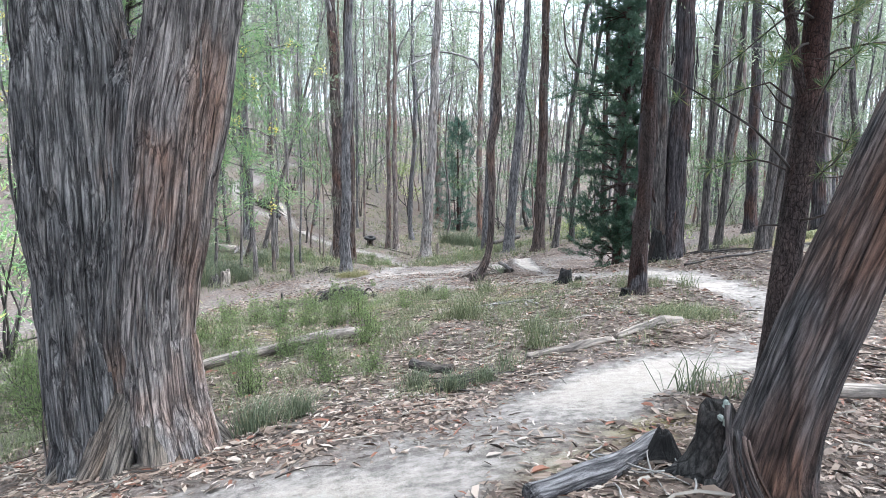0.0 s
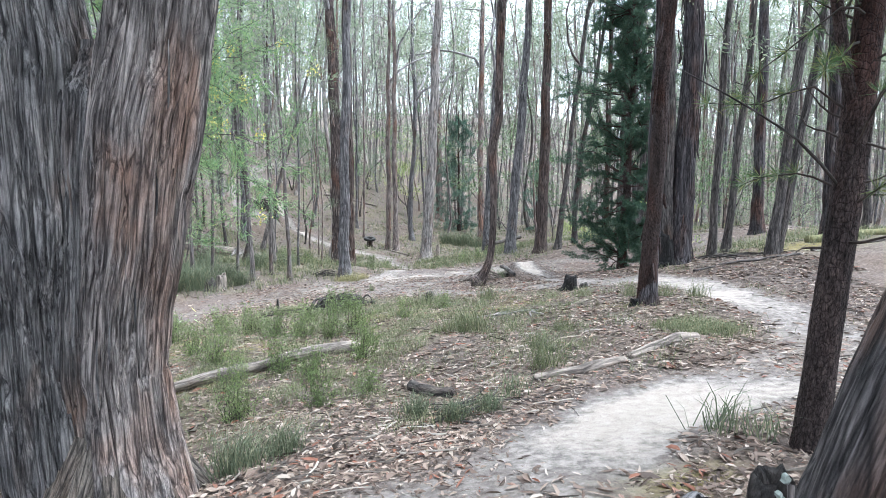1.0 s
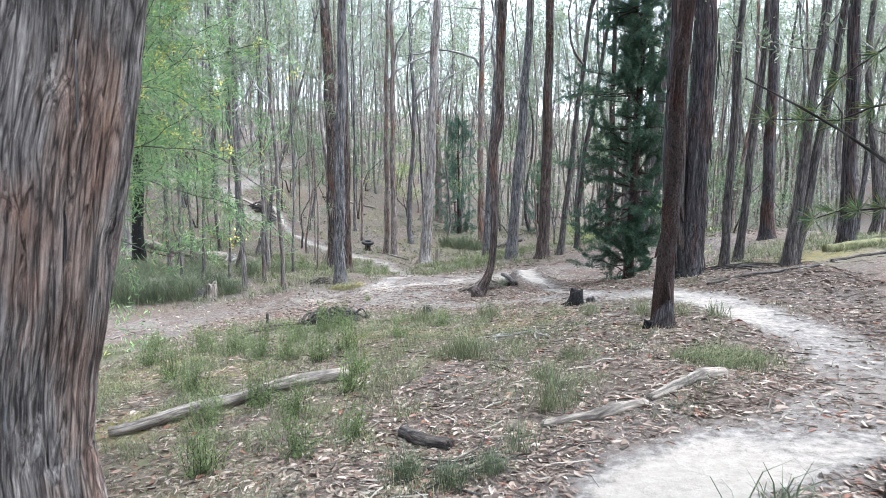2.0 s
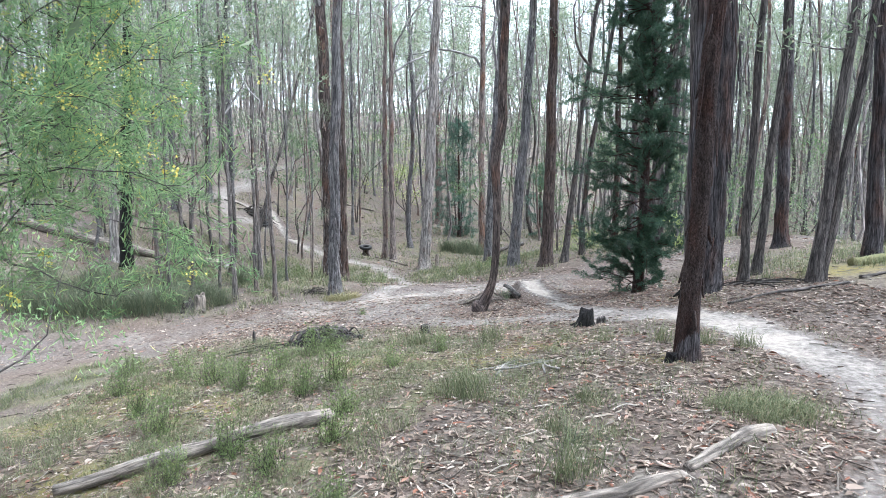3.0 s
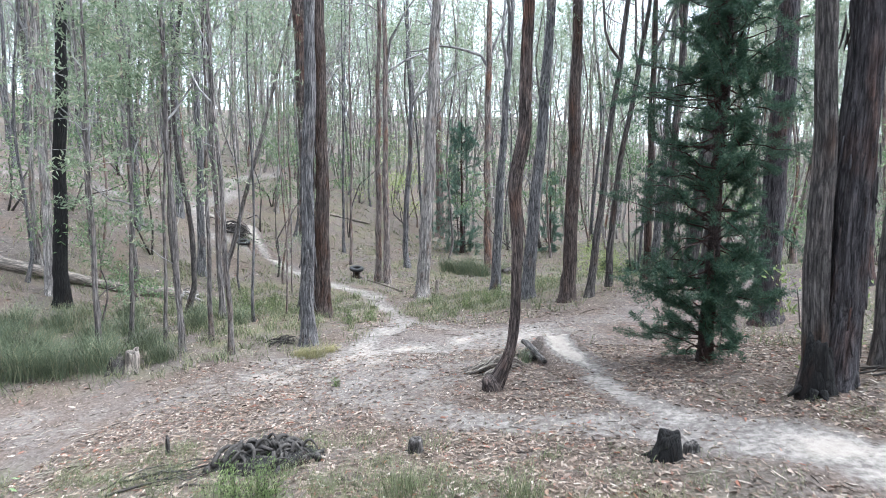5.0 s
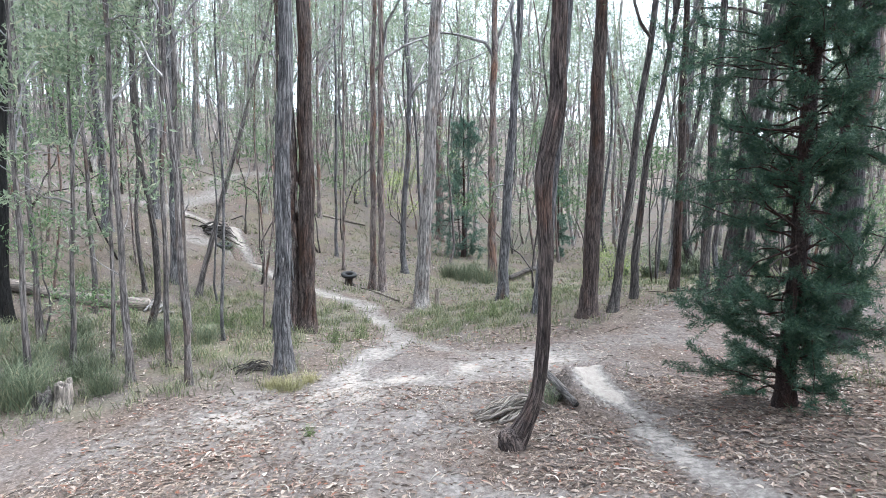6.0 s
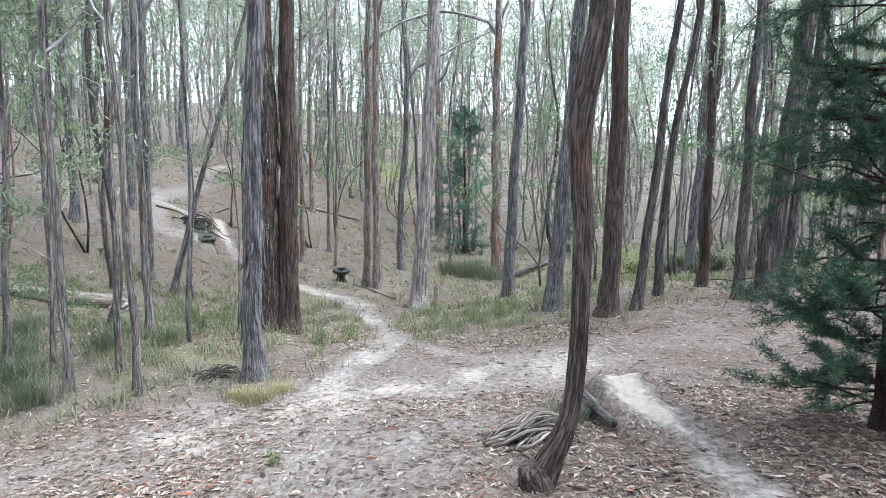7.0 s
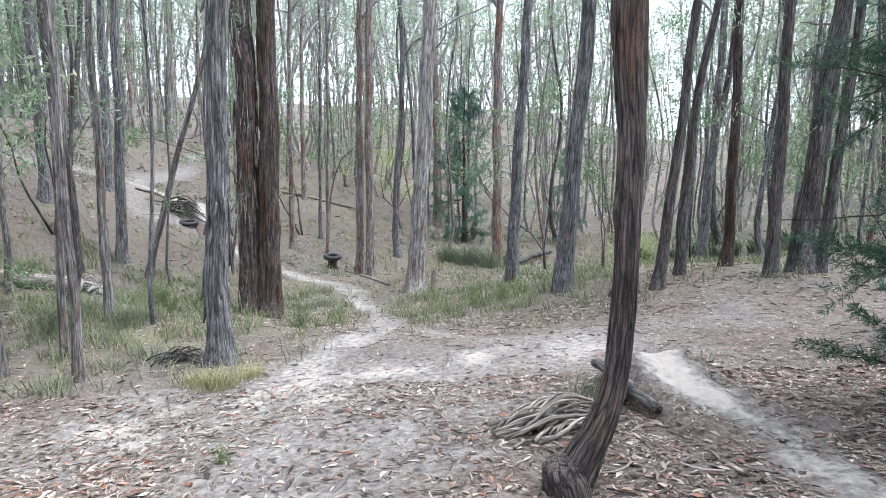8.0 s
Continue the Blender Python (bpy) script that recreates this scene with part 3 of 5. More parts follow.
def crown_leaves(ends, per_end, spread_m, size, random, droop=0.3):
    n = len(ends) * per_end
    c = np.repeat(np.asarray(ends), per_end, 0) + random.normal(size=(n, 3)) * np.array([spread_m, spread_m, spread_m * 0.6])
    d = random.normal(size=(n, 3)) * 0.6 + np.array([0, 0, -droop])
    L = size * (0.6 + 0.8 * random.random(n))
    return leaves(c, d, L * 0.27, L, random)


def stem_path(height, lean, bow, seed, n, wander=0.02):
    z = np.concatenate([np.linspace(-0.35, 1.2, max(6, n // 4)), np.linspace(1.2, height, n)[1:]])
    up = np.maximum(z, 0)
    ph = seed * 1.7
    x = lean[0] * up + bow * np.sin(up * 0.55 + ph) * np.minimum(up, 1) + wander * np.sin(up * 1.9 + ph) * np.minimum(up, 1)
    y = lean[1] * up + bow * 0.6 * np.cos(up * 0.5 + ph * 1.3) * np.minimum(up, 1)
    return np.stack([x, y, z], 1)


def gum_geometry(r, lean, height, seed, seg=14, rings=34, ridge=0.10, cells=12, bow=0.03, limbs=6, leaf=0.14, per_end=42, low=0.42, flare=0.5, fine=0.0, deep=0.0, shoots=0):
    random_ = np.random.default_rng(seed)
    path = stem_path(height, lean, bow, seed, rings)
    up = np.maximum(path[:, 2], 0)
    radii = r * (1 - 0.62 * (up / height) ** 0.9) * (1 + flare * np.exp(-np.maximum(path[:, 2], -0.1) / 0.28))
    pieces = []
    stem = tube(path, radii, seg, ridge, cells, 2.4, seed, fine, deep=deep)
    ends = []
    for k in range(limbs):
        f = low + (0.97 - low) * (k + random_.random()) / limbs
        i = int(np.searchsorted(path[:, 2], f * height))
        i = min(i, len(path) - 1)
        leader = k < 2  # the stem forks into steep leaders before it carries side limbs
        length = height * (0.30 + 0.12 * random_.random() if leader else 0.12 + 0.15 * random_.random()) * (1.15 - 0.5 * f)
        p, q = bough(path[i], random_.random() * 6.28, (1.1 if leader else 0.45) + 0.4 * random_.random(), length, radii[i] * (0.68 if leader else 0.45), radii[i] * 0.14, random_, 9)
        pieces.append(tube(p, q, 6 if seg > 12 else 4, close=False))
        ends.append(p[-1])
        for j in range(4 if leader else 3):
            a = int(random_.integers(3, 8))
            p2, q2 = bough(p[a], random_.random() * 6.28, 0.1 + 0.8 * random_.random(), min(length * 0.5, 2.2), q[a] * 0.6, q[a] * 0.15, random_, 6)
            pieces.append(tube(p2, q2, 5 if seg > 12 else 3, close=False))
            ends.append(p2[-1])
    ends.append(path[-1])
    for k in range(shoots):  # tufts on thin side twigs below the crown
        i = int(np.searchsorted(path[:, 2], height * (0.16 + 0.4 * random_.random())))
        p, q = bough(path[i], random_.random() * 6.28, 0.5, 0.7 + 0.9 * random_.random(), radii[i] * 0.2, radii[i] * 0.06, random_, 6)
        pieces.append(tube(p, q, 4, close=False))
        ends.append(p[-1])
    return stem, together(pieces), crown_leaves(ends, per_end, 0.019 * height, leaf, random_)


KEEP_CLEAR = []  # spots taken by measured trees


def gum_tree(x, y, r, lean, height, seed, bark_mat, label, lean_y=0.0, group="wood", name="gum_tree", twin=None, **shape):
    """twin: (offset, radius, lean, bark, lean in depth) of a second stem from the same foot."""
    KEEP_CLEAR.append((x, y))
    wood, limbs, crown = gum_geometry(r, (lean, lean_y), height, seed, **shape)
    tree = base(name, x, y, gz(x, y), label, "tree", group)
    part("trunk", wood, bark_mat, tree)
    if twin:
        second = gum_geometry(twin[1], (twin[2], twin[4] if len(twin) > 4 else 0.01), height * 0.9, seed + 400, **shape)[0]
        part("trunk", (second[0] + np.array([twin[0], -0.06, 0]), *second[1:]), twin[3], tree)
    part("limb", limbs, BARK_SLIM if bark_mat in (BARK_DARK, BARK_PURPLE) else BARK_LIMB, tree, "smooth paler bark", kind="stuff")
    part("crown", crown, LEAF_GUM, tree, smooth=False, kind="stuff")
    return tree


def loose_strips(tree, r, lean, bow_seed, height, count, mat, seed, bow=0.03):
    """Ragged ribbons of bark standing off a trunk."""
    random_ = np.random.default_rng(seed)
    path = stem_path(16, lean, bow, bow_seed, 200)
    for k in range(count):
        az, h0, L = random_.random() * 6.28, 0.1 + height * random_.random(), 0.2 + 0.5 * random_.random() ** 2
        s = np.linspace(0, 1, 6)
        zz = h0 + L * s
        cx, cy = np.interp(zz, path[:, 2], path[:, 0]), np.interp(zz, path[:, 2], path[:, 1])
        off = r * (1 + 0.5 * np.exp(-zz / 0.28)) * 1.0 + 0.004 + (0.01 + 0.05 * random_.random()) * (1 - s) ** 2
        a = az + 0.12 * random_.normal() * s
        p = np.stack([cx + np.cos(a) * off, cy + np.sin(a) * off, zz], 1)
        part("bark_strip", tube(p, (0.006 + 0.012 * random_.random()) * (0.35 + np.sin(0.3 + s * 2.6)), 4), mat, tree)


NEAR = dict(seg=90, rings=110, ridge=0.0, cells=15, deep=0.24, per_end=60, leaf=0.14)
MIDDLE = dict(seg=36, rings=56, ridge=0.0, cells=9, deep=0.26, shoots=2)

GREY = "tall stringybark with grey fibrous furrowed bark"
RED = "stringybark with shaggy red-brown bark and dark furrows"
SLIM = "slim grey-brown eucalypt sapling with smooth thin stem"
DARK = "dark-barked leaning eucalypt in leaf litter"
PALE = "pale gum with peeling bark and reddish foot"


def old_twin_trunk():
    """The old stringybark beside the track: two fused stems with a fork."""
    x, y = -1.84, 3.2
    KEEP_CLEAR.append((x, y))
    z0 = gz(x, y)
    tree = base("stringybark_tree", x, y, z0, "massive twin-stemmed stringybark with deeply furrowed grey bark", "tree", "wood")
    z = np.concatenate([np.linspace(-0.5, 3.3, 210), np.linspace(3.3, 13, 24)[1:]])
    up = np.maximum(z, 0)
    heights = [0, 0.16, 0.44, 0.78, 1.11, 1.43, 1.76, 2.07, 2.38, 2.70, 13]
    outer_l = np.interp(up, heights, [-0.51, -0.48, -0.497, -0.523, -0.549, -0.57, -0.582, -0.587, -0.57, -0.56, -1.5])
    outer_r = np.interp(up, heights, [0.49, 0.442, 0.396, 0.359, 0.391, 0.455, 0.518, 0.583, 0.657, 0.692, 2.5])
    rl = np.interp(up, heights, [0.29, 0.285, 0.285, 0.285, 0.30, 0.32, 0.33, 0.33, 0.315, 0.275, 0.18])
    rr = np.interp(up, heights, [0.27, 0.25, 0.235, 0.22, 0.22, 0.225, 0.24, 0.255, 0.25, 0.235, 0.15])
    lx, rx = outer_l + rl, outer_r - rr
    for k, (cx, rad, cy) in enumerate(((lx, rl, 0.0), (rx, rr, -0.03))):
        path = np.stack([cx, np.full(len(z), cy) + 0.02 * np.sin(up * 1.3 + k), z], 1)
        part("trunk", tube(path, rad * 1.02, (330, 250)[k], 0, (36, 27)[k], seed=31 + k * 9, deep=0.24), (BARK_BIG, BARK_RUST)[k], tree)
    seam = np.stack([(lx + rx) / 2 + 0.02, np.full(len(z), 0.0), z], 1)[:165]
    part("trunk", tube(seam, np.interp(seam[:, 2], [-0.5, 0.3, 1.2, 2.2, 2.45], [0.27, 0.20, 0.20, 0.19, 0.08]), 180, 0, 26, seed=57, deep=0.26), BARK_BIG, tree)
    random_ = np.random.default_rng(5)
    ends, pieces = [], []
    for k in range(9):
        s = (lx, rx)[k % 2]
        i = 211 + 2 * k
        p, q = bough((s[i], 0, z[i]), random_.random() * 6.28, 0.7, 3.0, 0.09, 0.02, random_)
        pieces.append(tube(p, q, 8))
        ends += [p[-1], p[-3]]
    part("limb", together(pieces), BARK_GREY, tree, kind="stuff")
    part("crown", crown_leaves(ends, 170, 0.8, 0.2, random_), LEAF_GUM, tree, smooth=False, kind="stuff")
    # buttress roots, loose bark, a dead twig stub
    for az, size in ((-1.95, 0.085), (-1.62, 0.07), (-1.05, 0.08), (-0.75, 0.06), (-2.6, 0.08), (-0.4, 0.07), (0.5, 0.08)):
        s = np.linspace(0, 1, 22)
        cx = 0.06 + np.cos(az) * (0.16 + 0.46 * s)
        cy = np.sin(az) * (0.12 + 0.44 * s)
        cz = 0.5 * (1 - s) ** 1.7 - 0.05 - 0.05 * s
        part("root", tube(np.stack([cx, cy, cz], 1), size * 1.25 * (1 - 0.45 * s), 72, 0, 9, seed=int(az * 10) + 60, deep=0.3), BARK_FOOT, tree, "tan weathered buttress root")
    for k in range(46):
        az = -2.9 + 2.7 * random_.random()
        h0 = 0.15 + 2.6 * random_.random()
        side = k % 2
        c, rad = ((np.interp(h0, up, lx), np.interp(h0, up, rl)), (np.interp(h0, up, rx), np.interp(h0, up, rr)))[side]
        L = 0.12 + 0.3 * random_.random()
        s = np.linspace(0, 1, 6)
        off = rad * 1.03 + 0.012 * np.sin(s * 3.1) + 0.02 * random_.random() * s
        p = np.stack([c + np.cos(az + 0.05 * s) * off, np.sin(az + 0.05 * s) * off, h0 + L * (s - 0.5)], 1)
        part("bark_strip", tube(p, 0.007 * (1 - 0.6 * np.abs(2 * s - 1)), 5), BARK_BIG, tree)
    return tree


def leaning_trunk():
    """The leaning stringybark at the other side of the track."""
    x, y = 1.185, 1.86
    KEEP_CLEAR.append((x, y))
    tree = base("stringybark_tree", x, y, gz(x, y), "stringybark leaning over the track, grey and rust furrowed bark", "tree", "wood")
    z = np.concatenate([np.linspace(-0.3, 1.8, 150), np.linspace(1.8, 10, 40)[1:]])
    up = np.maximum(z, 0)
    px = np.interp(z, [-0.3, 0.0, 0.15, 0.33, 0.55, 0.85, 1.6, 3.0, 10], [-0.05, 0.0, 0.035, 0.09, 0.17, 0.295, 0.62, 1.2, 3.4])
    px = np.convolve(np.pad(px, 7, mode="edge"), np.ones(15) / 15, "valid")
    path = np.stack([px, 0.02 * np.sin(up), z], 1)
    rad = 0.136 * (1 - 0.04 * up) + 0.05 * np.exp(-np.maximum(z, -0.1) / 0.14)
    part("trunk", tube(path, rad, 220, 0, 21, seed=77, deep=0.2), BARK_LEAN, tree)
    random_ = np.random.default_rng(8)
    ends, pieces = [], []
    for k in range(5):
        p, q = bough(path[155 + k * 7], random_.random() * 6.28, 0.7, 2.4, 0.06, 0.015, random_)
        pieces.append(tube(p, q, 8))
        ends += [p[-1], p[-3]]
    part("limb", together(pieces), BARK_GREY, tree, kind="stuff")
    part("crown", crown_leaves(ends, 170, 0.7, 0.2, random_), LEAF_GUM, tree, smooth=False, kind="stuff")
    for k in range(6):  # splintered strips that slid down to the foot
        s = np.linspace(0, 1, 7)
        a, high, far = -2.85 + 0.09 * k, 0.2 + 0.12 * random_.random(), 0.26 + 0.08 * random_.random()
        rr = 0.17 + (far - 0.17) * s
        p = np.stack([np.cos(a + 0.6 * s) * rr, np.sin(a + 0.6 * s) * rr, 0.006 + high * (1 - s) ** 1.15], 1)
        part("bark_strip", tube(p, (0.007 + 0.008 * random_.random()) * (1 - 0.5 * s), 8, 0.2, 4, 4, k), BARK_LEAN, tree)
    return tree


def needle_sprigs(points, aims, per, length, width, random):
    n = len(points) * per
    p = np.repeat(points, per, 0)
    d = np.repeat(aims, per, 0) * 0.5 + random.normal(size=(n, 3)) * 0.72
    d /= np.linalg.norm(d, axis=1)[:, None]
    L = length * (0.6 + 0.6 * random.random(n))
    return leaves(p + d * L[:, None] / 2, d, width, L, random)


def conifer(x, y, r, lean, height, radius, seed, label, low=0.15, whorl=0.3, arms=6, per=21, sprays=11, needle=0.09, width=0.0075, mat=None):
    """A pine whose boughs carry side sprays, each a brush of needles."""
    KEEP_CLEAR.append((x, y))
    random_ = np.random.default_rng(seed)
    tree = base("pine_tree", x, y, gz(x, y), label, "tree", "pines")
    path = stem_path(height, (lean, 0), 0.02, seed, 50)
    up = np.maximum(path[:, 2], 0)
    part("trunk", tube(path, r * (1 - 0.9 * up / height) * (1 + 0.3 * np.exp(-up / 0.2)), 48, 0, 11, seed=seed, deep=0.2), BARK_PINE, tree)
    pieces, tips, aims = [], [], []
    z = low
    while z < height * 0.98:
        for k in range(arms):
            az = random_.random() * 6.28
            full = radius * (1 - 0.8 * max(0, z / height - 0.45) / 0.55) * (0.45 + 0.65 * random_.random()) * (1 - 0.22 * math.cos(az)) * (0.78 if z < 1.1 else 1)
            c = np.array([np.interp(z, path[:, 2], path[:, 0]), np.interp(z, path[:, 2], path[:, 1]), z + 0.2 * random_.random()])
            p, q = bough(c, az, 0.05 + 0.3 * random_.random() - 0.15 * (z < 1.5), full, r * 0.14, 0.004, random_, 9, 0.1)
            pieces.append(tube(p, q, 5))
            if random_.random() < 0.12:
                continue  # a bare dead bough
            for s in np.linspace(0.3, 1.0, sprays):
                i = s * 8
                a = int(min(i, 7))
                out = (p[a + 1] - p[a]) / np.linalg.norm(p[a + 1] - p[a])
                side = np.cross(out, (0, 0, 1.0)) * random_.choice([-1, 1])
                aim = out * 0.75 + side * (0.9 * random_.random()) + np.array([0, 0, 0.25 * random_.normal() + 0.15])
                aim /= np.linalg.norm(aim)
                start = p[a] + (p[a + 1] - p[a]) * (i - a)
                reach = full * (0.13 + 0.13 * random_.random())
                for f in (0.15, 0.38, 0.6, 0.82, 1.0):
                    tips.append(start + aim * reach * f)
                    aims.append(aim)
        z += whorl * (0.7 + 0.6 * random_.random()) * (1 if z < 7 else 2.2)
    part("branch", together(pieces), BARK_PINE, tree, kind="stuff")
    part("crown", needle_sprigs(np.array(tips), np.array(aims), per, needle, width, random_), mat or LEAF_PINE, tree, smooth=False, kind="stuff")
    return tree


def track_pine():
    """The slender pine beside the track, with a forked stem, a dead bough and yellowing sprigs."""
    x, y = 1.86, 3.0
    KEEP_CLEAR.append((x, y))
    random_ = np.random.default_rng(4)
    z0 = gz(x, y)
    tree = base("pine_tree", x, y, z0, "slender pine with scaly red-brown bark and yellowing needle sprigs", "tree", "pines")
    path = stem_path(9.0, (0.078, 0), 0.0, 3, 90, 0.01)
    up = np.maximum(path[:, 2], 0)
    part("trunk", tube(path, 0.074 * (1 - 0.06 * up) * (1 + 0.22 * np.exp(-up / 0.15)), 64, 0.07, 16, 7, 91, 0.05), BARK_PINE, tree)
    fork = np.array([[0.13, 0, 1.66], [0.07, -0.02, 1.80], [0.03, -0.03, 1.95], [-0.01, -0.02, 2.2], [-0.06, 0, 2.8], [-0.10, 0.05, 4.0]])
    part("limb", tube(fork, [0.030, 0.030, 0.028, 0.026, 0.022, 0.012], 20, 0.08, 8, 4, 12), BARK_PINE, tree)
    dead = np.array([[0.08, 0, 1.30], [-0.05, -0.04, 1.42], [-0.2, -0.09, 1.53], [-0.32, -0.13, 1.59], [-0.455, -0.18, 1.65], [-0.6, -0.16, 1.74], [-0.76, -0.12, 1.84]])
    part("dead_branch", tube(dead, np.linspace(0.0085, 0.003, 7), 8), DEADWOOD_DARK, tree)
    twig = np.array([[-0.455, -0.18, 1.65], [-0.45, -0.17, 1.71], [-0.48, -0.16, 1.76], [-0.53, -0.15, 1.78]])
    part("dead_branch", tube(twig, [0.003, 0.003, 0.002, 0.0015], 6), DEADWOOD_DARK, tree)
    boughs, tips, aims = [], [], []
    for k in range(44):
        z = 1.0 + 2.0 * random_.random()
        p, q = bough((0.078 * z, 0, z), random_.normal(3.14, 0.8) if k % 2 else random_.random() * 6.28, 0.1, 0.28 + 0.55 * random_.random(), 0.008, 0.002, random_, 7, 0.1)
        boughs.append(tube(p, q, 5))
        if k % 3 < 2:
            for a in (3, 4, 5, 6):
                tips.append(p[a])
                aims.append(p[a] - p[a - 1] + np.array([0, 0, 0.02]))
    part("twig", together(boughs), DEADWOOD_DARK, tree, kind="stuff")
    aims = np.array(aims)
    aims /= np.linalg.norm(aims, axis=1)[:, None]
    part("crown", needle_sprigs(np.array(tips), aims, 60, 0.085, 0.0035, random_), LEAF_PINE_OLD, tree, smooth=False, kind="stuff")
    return tree


def wattle():
    """The feathery green wattle with yellow blossom beside the old trunk."""
    x, y = -3.35, 5.6
    KEEP_CLEAR.append((x, y))
    random_ = np.random.default_rng(14)
    tree = base("wattle_tree", x, y, gz(x, y), "feathery bright green wattle with small yellow blossoms", "tree", "wood")
    trunk = stem_path(4.8, (0.06, 0.03), 0.08, 2, 24)
    pieces = [tube(trunk, 0.055 * (1 - 0.75 * np.maximum(trunk[:, 2], 0) / 4.8), 10, 0.06, 8, 2, 3)]
    tips, aims = [], []
    for k in range(46):
        z = 1.75 + 2.9 * random_.random()
        i = int(np.searchsorted(trunk[:, 2], z))
        i = min(i, len(trunk) - 1)
        az = random_.normal(-0.3, 1.1) if k % 3 else random_.random() * 6.28
        length = (2.9 - 0.35 * abs(z - 2.2)) * (0.5 + 0.5 * random_.random())
        p, q = bough(trunk[i], az, 0.3 + 0.25 * random_.random(), length, 0.009, 0.002, random_, 12, 0.28)
        pieces.append(tube(p, q, 5))
        for a in range(3, 12):
            for j in range(2):
                p2, q2 = bough(p[a], az + random_.normal(0, 0.9), 0.1 + 0.7 * random_.normal(), 0.25 + 0.3 * random_.random(), 0.003, 0.0015, random_, 6, 0.4)
                pieces.append(tube(p2, q2, 3, close=False))
                tips += list(p2[1:])
                aims += list(np.diff(p2, axis=0))
    part("trunk", together(pieces), BARK_DARK, tree)
    tips, aims = np.array(tips), np.array(aims)
    held = tips[:, 2] > 1.45  # the skirt of the crown is bare
    tips, aims = tips[held], aims[held]
    n = len(tips)
    per = 14
    p = np.repeat(tips, per, 0) + random_.normal(size=(n * per, 3)) * 0.035
    d = np.repeat(aims / np.linalg.norm(aims, axis=1)[:, None], per, 0) + random_.normal(size=(n * per, 3)) * 0.55
    L = 0.05 + 0.05 * random_.random(n * per)
    part("crown", leaves(p, d, 0.007, L, random_), LEAF_WATTLE, tree, smooth=False, kind="stuff")
    pick = tips[random_.integers(0, n, 150)]
    pts = np.repeat(pick, 22, 0) + random_.normal(size=(150 * 22, 3)) * 0.03
    part("blossom", leaves(pts, random_.normal(size=(150 * 22, 3)), 0.018, 0.024, random_), BLOSSOM, tree, "small yellow blossoms", smooth=False, kind="stuff")
    return tree


BLOSSOM = foliage("wattle_blossom", [(0.0, (0.62, 0.52, 0.10)), (1.0, (0.75, 0.68, 0.25))], 0.8, 0.2)

old_twin_trunk()
leaning_trunk()
track_pine()
wattle()
conifer(4.6, 14.75, 0.125, 0.03, 10.5, 1.6, 21, "dark green young pine with needles to the ground", 0.2, 0.17, 6)


def crooked_trunk():
    """The crooked dark trunk that leans out of a burl beside the jump."""
    x, y = 0.98, 14.05
    KEEP_CLEAR.append((x, y))
    tree = base("gum_tree", x, y, gz(x, y), "crooked dark eucalypt with curved foot and cut burl", "tree", "wood")
    keys_z = [-0.25, 0.0, 0.15, 0.34, 0.56, 0.8, 1.26, 1.83, 2.4, 2.98, 3.4, 3.8, 4.2, 4.9, 7.0, 12.0]
    z = np.concatenate([np.linspace(-0.25, 5, 110), np.linspace(5, 12, 30)[1:]])
    px = np.interp(z, keys_z, [-0.22, -0.13, -0.08, 0.04, 0.13, 0.185, 0.225, 0.24, 0.25, 0.20, 0.20, 0.29, 0.38, 0.35, 0.45, 0.9])
    kernel = np.ones(9) / 9
    px = np.convolve(np.pad(px, 4, mode="edge"), kernel, "valid")
    rad = np.interp(z, keys_z, [0.15, 0.145, 0.135, 0.108, 0.093, 0.084, 0.08, 0.08, 0.088, 0.10, 0.108, 0.105, 0.10, 0.095, 0.08, 0.04])
    path = np.stack([px, 0.02 * z, z], 1)
    part("trunk", tube(path, rad, 120, 0, 13, seed=41, deep=0.34), BARK_SHAG, tree)
    burl = np.array([[-0.12, 0, -0.12], [-0.14, -0.02, 0.0], [-0.17, -0.03, 0.1], [-0.2, -0.03, 0.19], [-0.21, -0.03, 0.235], [-0.212, -0.03, 0.25]])
    part("burl", tube(burl, [0.17, 0.165, 0.15, 0.12, 0.075, 0.02], 48, 0.16, 9, 5, 43, 0.06), BARK_SHAG, tree)
    random_ = np.random.default_rng(3)
    pieces, ends = [], []
    for k in range(7):
        p, q = bough(path[112 + 3 * k], random_.random() * 6.28, 0.7, 2.2, 0.045, 0.01, random_)
        pieces.append(tube(p, q, 6))
        ends += [p[-1], p[-3]]
    part("limb", together(pieces), BARK_DARK, tree, kind="stuff")
    part("crown", crown_leaves(ends, 40, 0.5, 0.16, random_), LEAF_GUM, tree, smooth=False, kind="stuff")


crooked_trunk()

# the trees along the walk
loose_strips(gum_tree(2.78, 7.85, 0.105, -0.002, 13, 51, BARK_PINE, "slender dark-brown stringybark forking into two stems beside the track", -0.11, twin=(-0.02, 0.092, 0.045, BARK_PURPLE, 0.10), **NEAR), 0.1, (-0.002, -0.14), 51, 4, 24, BARK_PINE, 2)
loose_strips(gum_tree(4.80, 11.85, 0.225, 0.038, 19, 52, BARK_PURPLE, "thick dark purple-grey stringybark, twin-stemmed", twin=(-0.27, 0.14, 0.0, BARK_DARK), **dict(NEAR, cells=20, flare=0.25)), 0.22, (0.038, 0), 52, 5, 60, BARK_PURPLE, 1)
gum_tree(7.25, 17.6, 0.26, 0.022, 20, 54, BARK_PURPLE, "dark purple-grey stringybark with ragged bark", **MIDDLE)
gum_tree(6.54, 11.5, 0.100, 0.087, 13, 55, BARK_DARK, DARK + ", one of a forked pair", **MIDDLE)
gum_tree(6.66, 11.55, 0.085, 0.156, 11, 56, BARK_DARK, DARK + ", one of a forked pair", **MIDDLE)
